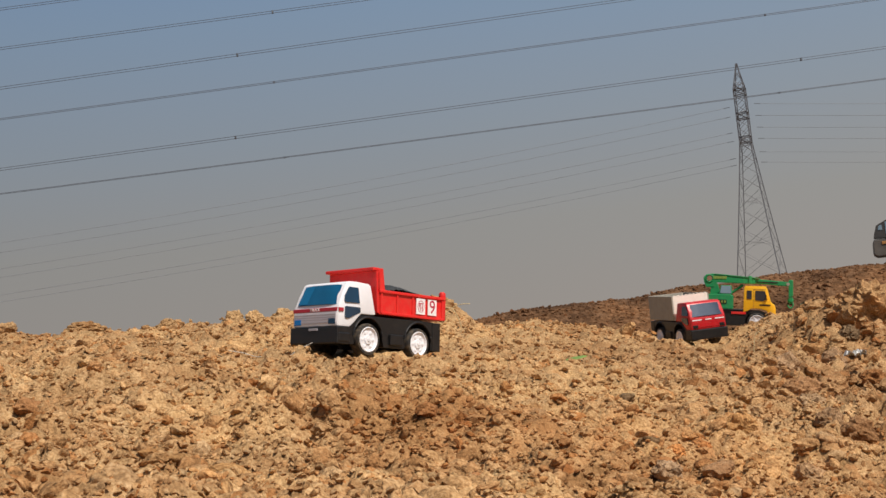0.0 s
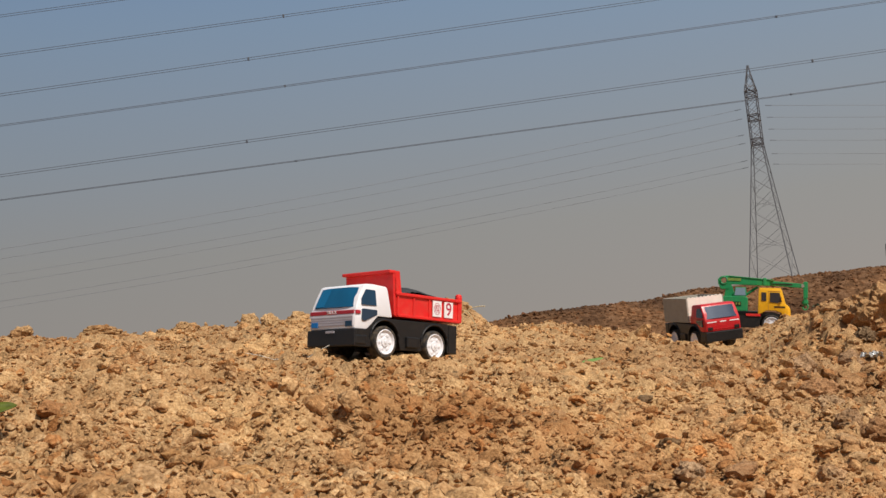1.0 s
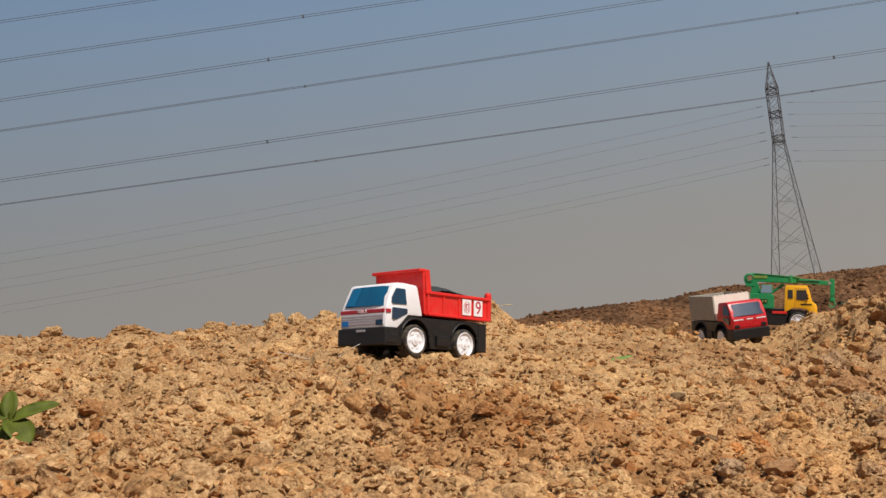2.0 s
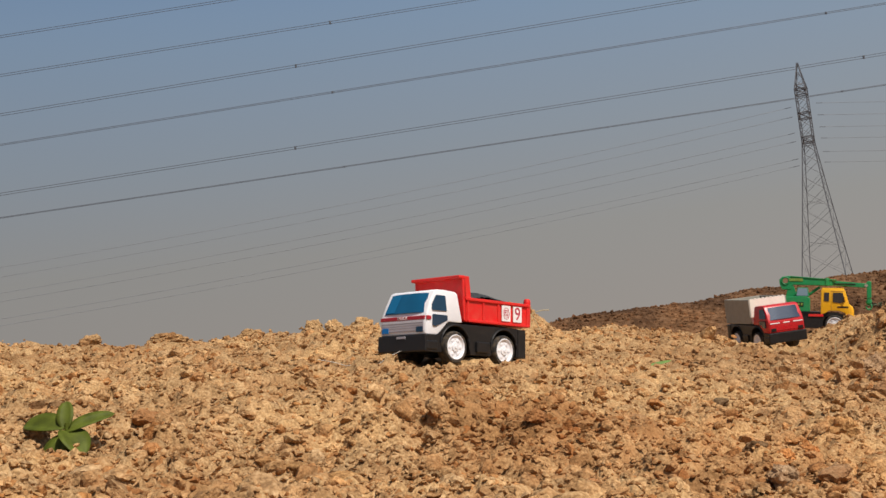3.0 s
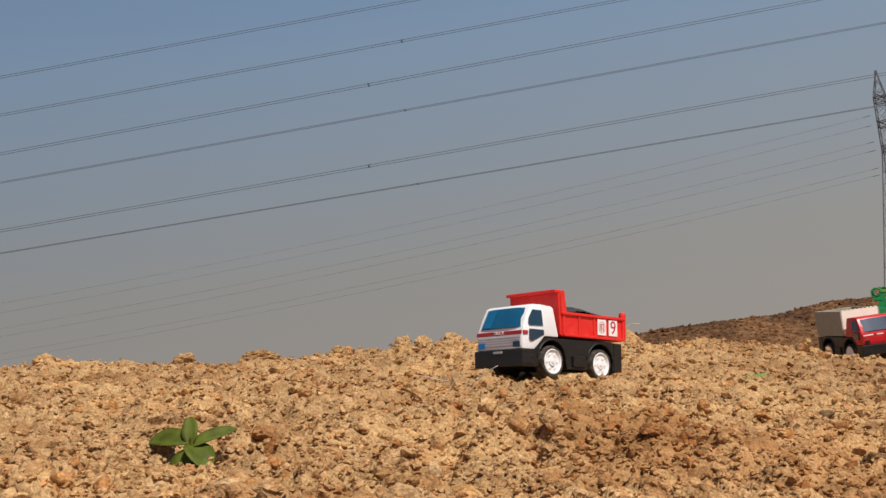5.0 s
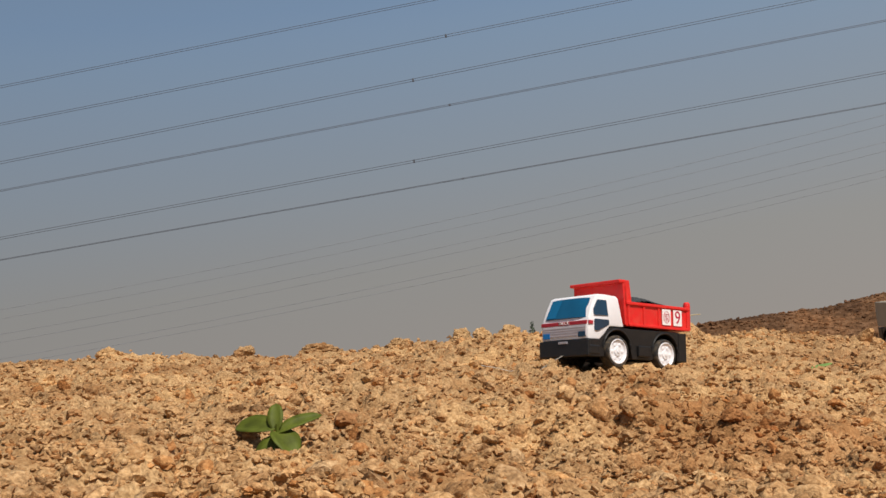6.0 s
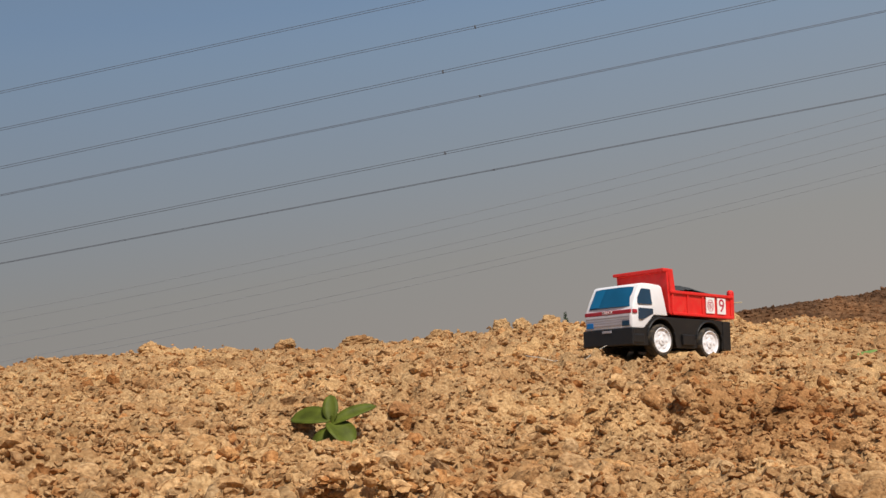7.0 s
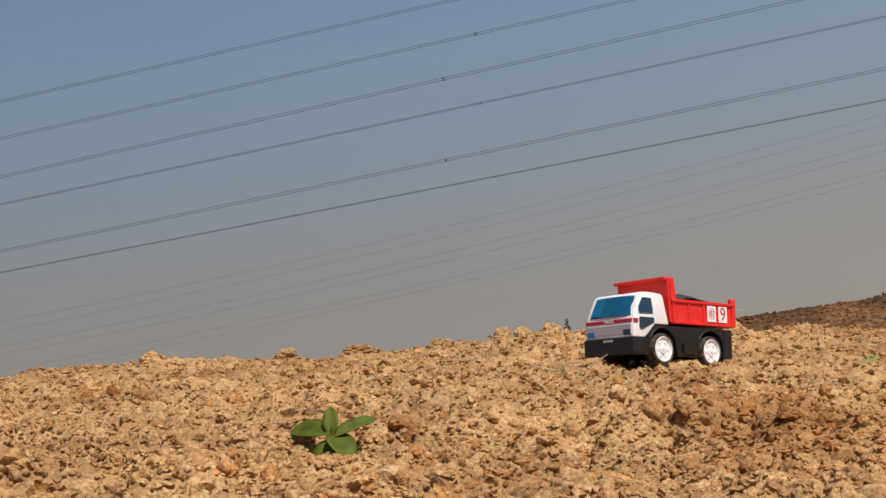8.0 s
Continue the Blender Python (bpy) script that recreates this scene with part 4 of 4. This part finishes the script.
def scatter(name, level, x, y, size, material, sink, label, parent, crisp=30):
    """Joins many lumps, each turned its own way, into one mesh resting in the soil."""
    shapes = [ico(level, 50 + s) for s in range(14)]
    n = len(x)
    z = ground_z(x, y)
    verts, faces, base = [], [], 0
    which = rs.randint(0, len(shapes), n)
    for s, (co, tri) in enumerate(shapes):
        pick = np.where(which == s)[0]
        yaw, axis, tip = rs.uniform(0, 6.283, len(pick)), rs.uniform(0, 6.283, len(pick)), rs.normal(0, 0.30, len(pick))
        a, b, c, d = np.cos(tip) * np.cos(yaw), np.sin(tip) * np.cos(axis), np.sin(tip) * np.sin(axis), np.cos(tip) * np.sin(yaw)
        rot = np.stack([1 - 2 * (c * c + d * d), 2 * (b * c - d * a), 2 * (b * d + c * a), 2 * (b * c + d * a), 1 - 2 * (b * b + d * d), 2 * (c * d - b * a), 2 * (b * d - c * a), 2 * (c * d + b * a), 1 - 2 * (b * b + c * c)], -1).reshape(-1, 3, 3)
        pts = np.einsum("nij,vj->nvi", rot, co) * size[pick][:, None, None]
        pts += np.stack([x[pick], y[pick], z[pick] + sink * size[pick]], -1)[:, None, :]
        verts.append(pts.reshape(-1, 3))
        faces.append((tri[None] + (base + np.arange(len(pick)) * len(co))[:, None, None]).reshape(-1, 3))
        base += len(pick) * len(co)
    verts, faces = np.concatenate(verts), np.concatenate(faces)
    me = bpy.data.meshes.new(name)
    me.vertices.add(len(verts))
    me.vertices.foreach_set("co", verts.ravel())
    me.loops.add(faces.size)
    me.loops.foreach_set("vertex_index", faces.ravel().astype(np.int32))
    me.polygons.add(len(faces))
    me.polygons.foreach_set("loop_start", np.arange(0, faces.size, 3, dtype=np.int32))
    me.update(calc_edges=True)
    me.materials.append(material)
    me.shade_smooth()
    me.set_sharp_from_angle(angle=radians(crisp))
    ob = new(name, me)
    ob.parent = parent
    return tagged(ob, label, kind="stuff")


def wedge(n, y0, y1, power):
    """Places spread over the stretch of bank between two distances."""
    k = rs.rand(n)
    y = (y0 ** (power + 1) + k * (y1 ** (power + 1) - y0 ** (power + 1))) ** (1 / (power + 1))
    return -0.04 + y * np.tan(np.radians(rs.uniform(-36, 21.5, n))), y


def sizes(n, small, large, power=2.2):
    return small * (1 - rs.rand(n) * (1 - (small / large) ** power)) ** (-1 / power)


def clear(x, y):
    """Keeps lumps out from inside the vehicles' bodies."""
    return (np.hypot(x + 0.350, y - 0.815) > 0.018) & (np.hypot(x + 0.123, y - 1.733) > 0.085) & (np.hypot(x - 0.594, y - 3.156) > 0.09) & (np.hypot(x - 0.775, y - 3.46) > 0.1)


def lay(name, level, n, y0, y1, power, small, large, sink, label, crisp=30):
    x, y = wedge(n, y0, y1, power)
    keep = clear(x, y) & (y < crest(x) + 0.35)
    x, y = x[keep], y[keep]
    return scatter(name, level, x, y, sizes(len(x), small, large), CLOD, sink, label, ground, crisp)


lay("fine_crumbs", 1, 27000, 0.38, 1.5, 0.7, 0.0030, 0.0072, -0.04, "fine ochre soil crumbs", 48)
lay("near_crumbs", 1, 19000, 0.40, 0.95, 0.5, 0.0032, 0.0062, 0.02, "fine ochre soil crumbs", 55)
lay("crumbs", 2, 6200, 0.40, 1.5, 0.6, 0.0062, 0.019, -0.08, "ochre soil crumbs", 46)
lay("far_crumbs", 1, 40000, 1.4, 3.75, 0.6, 0.0046, 0.015, 0.07, "ochre soil crumbs")
lay("clods", 2, 2000, 1.3, 3.7, 0.6, 0.012, 0.026, -0.14, "ochre soil clods")

# broken rubble on the rising side of the bank
bx, by = rs.uniform(0.36, 0.98, 1100), rs.uniform(1.5, 2.8, 1100)
scatter("rubble", 2, bx, by, sizes(1100, 0.011, 0.042, 1.9), CLOD, -0.02, "broken lumps of crusted soil", ground)

# clods heaped on the crest and on the darker heap
cx = np.r_[rs.normal(0.97, 0.10, 330), rs.normal(0.0, 0.10, 34), rs.uniform(-1.4, -0.15, 90), rs.uniform(0.24, 0.90, 200), rs.normal(0.06, 0.12, 60)]
cy = np.r_[rs.normal(2.78, 0.17, 330), rs.normal(2.55, 0.06, 34), rs.uniform(2.1, 2.6, 90), rs.uniform(1.10, 2.7, 200), rs.normal(1.02, 0.09, 60)]
cs = np.r_[sizes(330, 0.016, 0.060), sizes(34, 0.014, 0.034), sizes(90, 0.010, 0.022), sizes(200, 0.017, 0.042, 1.8), sizes(60, 0.009, 0.018)]
for hx, hy, many, spread, small, large in ((-0.338, 2.60, 14, 0.030, 0.014, 0.034), (-0.394, 2.33, 12, 0.030, 0.013, 0.028), (-0.685, 2.27, 14, 0.035, 0.014, 0.030), (-0.52, 2.42, 10, 0.03, 0.012, 0.026), (-0.95, 2.30, 14, 0.05, 0.014, 0.030), (0.24, 3.25, 14, 0.04, 0.015, 0.034), (0.12, 2.95, 10, 0.05, 0.014, 0.03), (-0.05, 2.53, 16, 0.05, 0.018, 0.042), (0.40, 3.30, 12, 0.06, 0.014, 0.03)):
    cx, cy = np.r_[cx, rs.normal(hx, spread, many)], np.r_[cy, rs.normal(hy, spread * 0.7, many)]
    cs = np.r_[cs, sizes(many, small, large)]
scatter("heaped_clods", 3, cx, cy, cs, CLOD, 0.0, "larger crusted soil clods", ground)

# loose lumps round about
fa, fr = rs.uniform(0, 2 * math.pi, 4000), np.sqrt(rs.uniform(0.15, 49, 4000))
fx, fy = fr * np.sin(fa), fr * np.cos(fa)
out = (np.abs(np.degrees(fa + math.pi) % 360 - 180) > 36) | (fr > 4)
scatter("scattered_lumps", 1, fx[out], fy[out], sizes(int(out.sum()), 0.012, 0.05), CLOD, 0.0, "loose soil lumps", ground)

# clods of the far mound
mx, my = rs.uniform(-6, 32, 7500), rs.uniform(53, 62.5, 7500)
scatter("mound_clods", 1, mx, my, sizes(7500, 0.06, 0.20), CLOD, -0.02, "brown clods of the far mound", ground)
mx, my = rs.uniform(-4, 32, 2200), rs.uniform(54, 62.5, 2200)
scatter("mound_lumps", 1, mx, my, sizes(2200, 0.14, 0.42), CLOD, -0.10, "larger brown lumps of the far mound", ground)

# single stones that can be told apart
shared = []
for s in range(12):
    co, tri = ico(3, 200 + s, 0.2)
    me = bpy.data.meshes.new("stone")
    me.from_pydata(co.tolist(), [], tri.tolist())
    me.materials.append(STONE)
    me.shade_smooth()
    me.set_sharp_from_angle(angle=radians(30))
    shared.append(me)


def lie():
    return (rs.uniform(-0.35, 0.35), rs.uniform(-0.35, 0.35), rs.uniform(0, 6.28))


def stone(x, y, size, turn, sink=0.02, material=None):
    ob = new("stone", shared[rs.randint(len(shared))])
    if material:
        ob.material_slots[0].link = "OBJECT"
        ob.material_slots[0].material = material
    ob.matrix_world = Matrix.LocRotScale((x, y, float(ground_z(np.array([x]), np.array([y]))[0]) + sink * size), Euler(turn), (size, size, size))
    ob.parent = ground
    return ob


def boulder(x, y, size, stretch, turn, up, seed, material):
    """A crusted clod: a lump with knobs, pits and broken flats."""
    bm = bmesh.new()
    bmesh.ops.create_icosphere(bm, subdivisions=5 if size > 0.1 else 4, radius=0.5)
    co, tri = np.array([v.co[:] for v in bm.verts]), [[v.index for v in f.verts] for f in bm.faces]
    bm.free()
    drift = Vector((seed * 1.7, seed * 0.3, 0))
    for scale, strength, basis in ((2.2, 0.30, "PERLIN_ORIGINAL"), (3.4, 0.16, "VORONOI_F2F1"), (5.0, 0.20, "PERLIN_ORIGINAL"), (9.0, 0.13, "PERLIN_ORIGINAL"), (18.0, 0.10, "PERLIN_ORIGINAL"), (32.0, 0.06, "PERLIN_ORIGINAL")):
        co = co * (1 + strength * np.array([[noise.noise(Vector(c) * scale + drift, noise_basis=basis)] for c in co]))
    me = bpy.data.meshes.new("stone")
    me.from_pydata((co * np.array(stretch) * size).tolist(), [], tri)
    me.materials.append(material)
    me.shade_smooth()
    me.set_sharp_from_angle(angle=radians(42))
    ob = new("stone", me)
    ob.matrix_world = Matrix.LocRotScale((x, y, sit(x, y) + up * size), Euler([radians(v) for v in turn]), (1, 1, 1))
    ob.parent = ground
    return ob


# rocks that stand up on the crest: a pointed slab, the boulders beside it and knobs along the edge
boulder(-0.012, 2.59, 0.064, (1.15, 0.8, 0.62), (0, 26, 8), 0.30, 401, SOIL)
boulder(0.022, 2.57, 0.075, (1.1, 0.7, 0.42), (0, 40, -10), 0.06, 402, SOIL)
boulder(-0.118, 2.55, 0.052, (1.0, 0.9, 1.0), (0, 10, 40), 0.22, 403, CAST["GREY"])
boulder(-0.082, 2.54, 0.062, (1.1, 0.9, 0.85), (0, -12, 10), 0.16, 404, SOIL)
boulder(-0.137, 2.51, 0.034, (1.0, 1.0, 0.9), (0, 0, 70), 0.12, 405, CAST["DARK"])
boulder(-0.045, 2.53, 0.050, (1.1, 0.9, 0.8), (10, 0, 30), 0.10, 406, SOIL)
boulder(-0.340, 2.57, 0.042, (1.15, 0.9, 0.9), (0, 8, 15), 0.08, 407, SOIL)
boulder(-0.395, 2.54, 0.040, (1.0, 0.9, 0.95), (0, -10, 50), 0.0, 408, SOIL)
boulder(-0.440, 2.56, 0.040, (1.0, 0.9, 1.0), (0, 0, 25), 0.06, 409, SOIL)
boulder(-0.750, 2.58, 0.045, (1.8, 0.9, 0.6), (0, 4, 0), -0.06, 410, SOIL)
boulder(-0.575, 2.57, 0.040, (1.5, 0.9, 0.8), (0, 0, 12), 0.0, 411, SOIL)
boulder(-0.915, 2.58, 0.036, (1.4, 0.9, 0.8), (0, -4, 0), -0.05, 412, SOIL)
boulder(-1.190, 2.50, 0.040, (1.4, 0.9, 0.8), (0, 0, 0), 0.0, 413, SOIL)
boulder(0.150, 2.95, 0.050, (1.2, 0.8, 0.8), (0, 0, 40), 0.0, 414, SOIL)
boulder(0.240, 3.12, 0.045, (1.3, 0.8, 0.7), (0, 0, 10), -0.05, 415, CAST["BROWN"])
# the big broken clod on the darker heap
boulder(0.915, 2.76, 0.150, (0.95, 0.9, 0.80), (0, 12, 20), 0.0, 420, SOIL)
boulder(0.990, 2.72, 0.130, (1.0, 0.9, 0.9), (0, -10, 60), 0.02, 421, SOIL)
boulder(0.862, 2.74, 0.060, (1.0, 1.0, 1.0), (0, 0, 10), 0.50, 422, SOIL)
boulder(0.835, 2.66, 0.055, (1.2, 0.9, 0.8), (0, 0, 70), 0.10, 423, CAST["DARK"])
boulder(0.790, 2.60, 0.048, (1.1, 0.9, 0.8), (0, 0, 30), 0.12, 424, SOIL)
boulder(0.700, 2.35, 0.060, (1.1, 0.9, 0.8), (0, 0, 120), 0.10, 425, CAST["GREY"])
# clods that stand out of the rising side
for k, (x, y, size, kind) in enumerate(((0.489, 1.814, 0.049, "GREY"), (0.562, 1.908, 0.047, "TAN"), (0.402, 1.388, 0.031, "GREY"), (0.264, 1.206, 0.030, "OCHRE"), (0.433, 1.548, 0.035, "GREY"), (0.179, 0.890, 0.016, "GREY"), (0.248, 0.922, 0.019, "GREY"), (0.682, 2.074, 0.037, "TAN"), (0.560, 2.148, 0.044, "GREY"), (0.132, 0.838, 0.019, "GREY"), (0.191, 1.028, 0.017, "RUST"), (0.143, 0.990, 0.015, "DARK"), (0.160, 0.964, 0.014, "RUST"), (0.366, 1.586, 0.029, "TAN"), (0.413, 2.130, 0.038, "TAN"), (0.411, 1.318, 0.030, "GREY"))):
    boulder(x, y, size * 1.1, (1.2, 0.95, 0.85), (6 * (k % 3), 8 * (k % 4) - 10, 47 * k), 0.12, 440 + k, CAST[kind])
boulder(0.620, 2.30, 0.050, (1.1, 0.9, 0.8), (0, 0, 80), 0.10, 426, SOIL)

for x, y, size, kind in ((0.002, 0.932, 0.010, "RUST"), (0.099, 1.262, 0.014, "RUST"), (-0.155, 0.838, 0.023, "OCHRE"), (-0.192, 0.858, 0.019, "OCHRE"), (-0.212, 0.858, 0.014, "OCHRE"),
                         (-0.285, 0.830, 0.012, "RUST"), (-0.344, 1.194, 0.018, "BROWN"), (-0.312, 0.904, 0.020, "BROWN"), (-0.227, 1.260, 0.015, "DARK"), (0.149, 1.018, 0.014, "DARK")):
    stone(x, y, size * 1.1, lie(), 0.12, CAST[kind])
for x, y, size, kind in ((0.165, 0.992, 0.012, "RUST"), (0.004, 0.814, 0.013, "PALE"), (0.272, 1.246, 0.025, "TAN"), (0.509, 1.854, 0.042, "DARK"), (0.171, 0.862, 0.019, "GREY"),
                         (-0.085, 0.732, 0.010, "RUST"), (-0.024, 0.930, 0.013, "BROWN"), (0.189, 1.430, 0.017, "DARK"), (0.070, 1.476, 0.023, "BROWN")):
    stone(x, y, size * 1.1, lie(), 0.12, CAST[kind])
px, py = wedge(279, 0.68, 1.75, 0.3)
for x, y, size in zip(px, py, sizes(279, 0.007, 0.020, 2.4)):
    if clear(np.array([x]), np.array([y]))[0]:
        stone(float(x), float(y), float(size), lie())

white_stone = tagged(new("pale_stone", bpy.data.meshes.new("pale_stone")), "small chalk-white stone on the crest of the bank", "stone")
co, tri = ico(3, 333, 0.15)
white_stone.data.from_pydata((co * 0.020).tolist(), [], tri.tolist())
white_stone.data.materials.append(plain("chalk_white_stone", (0.72, 0.69, 0.64), 0.8, grain=0.15, scale=150, bump=0.5))
white_stone.location = (0.306, 3.19, float(ground_z(np.array([0.306]), np.array([3.19]))[0]) + 0.008)
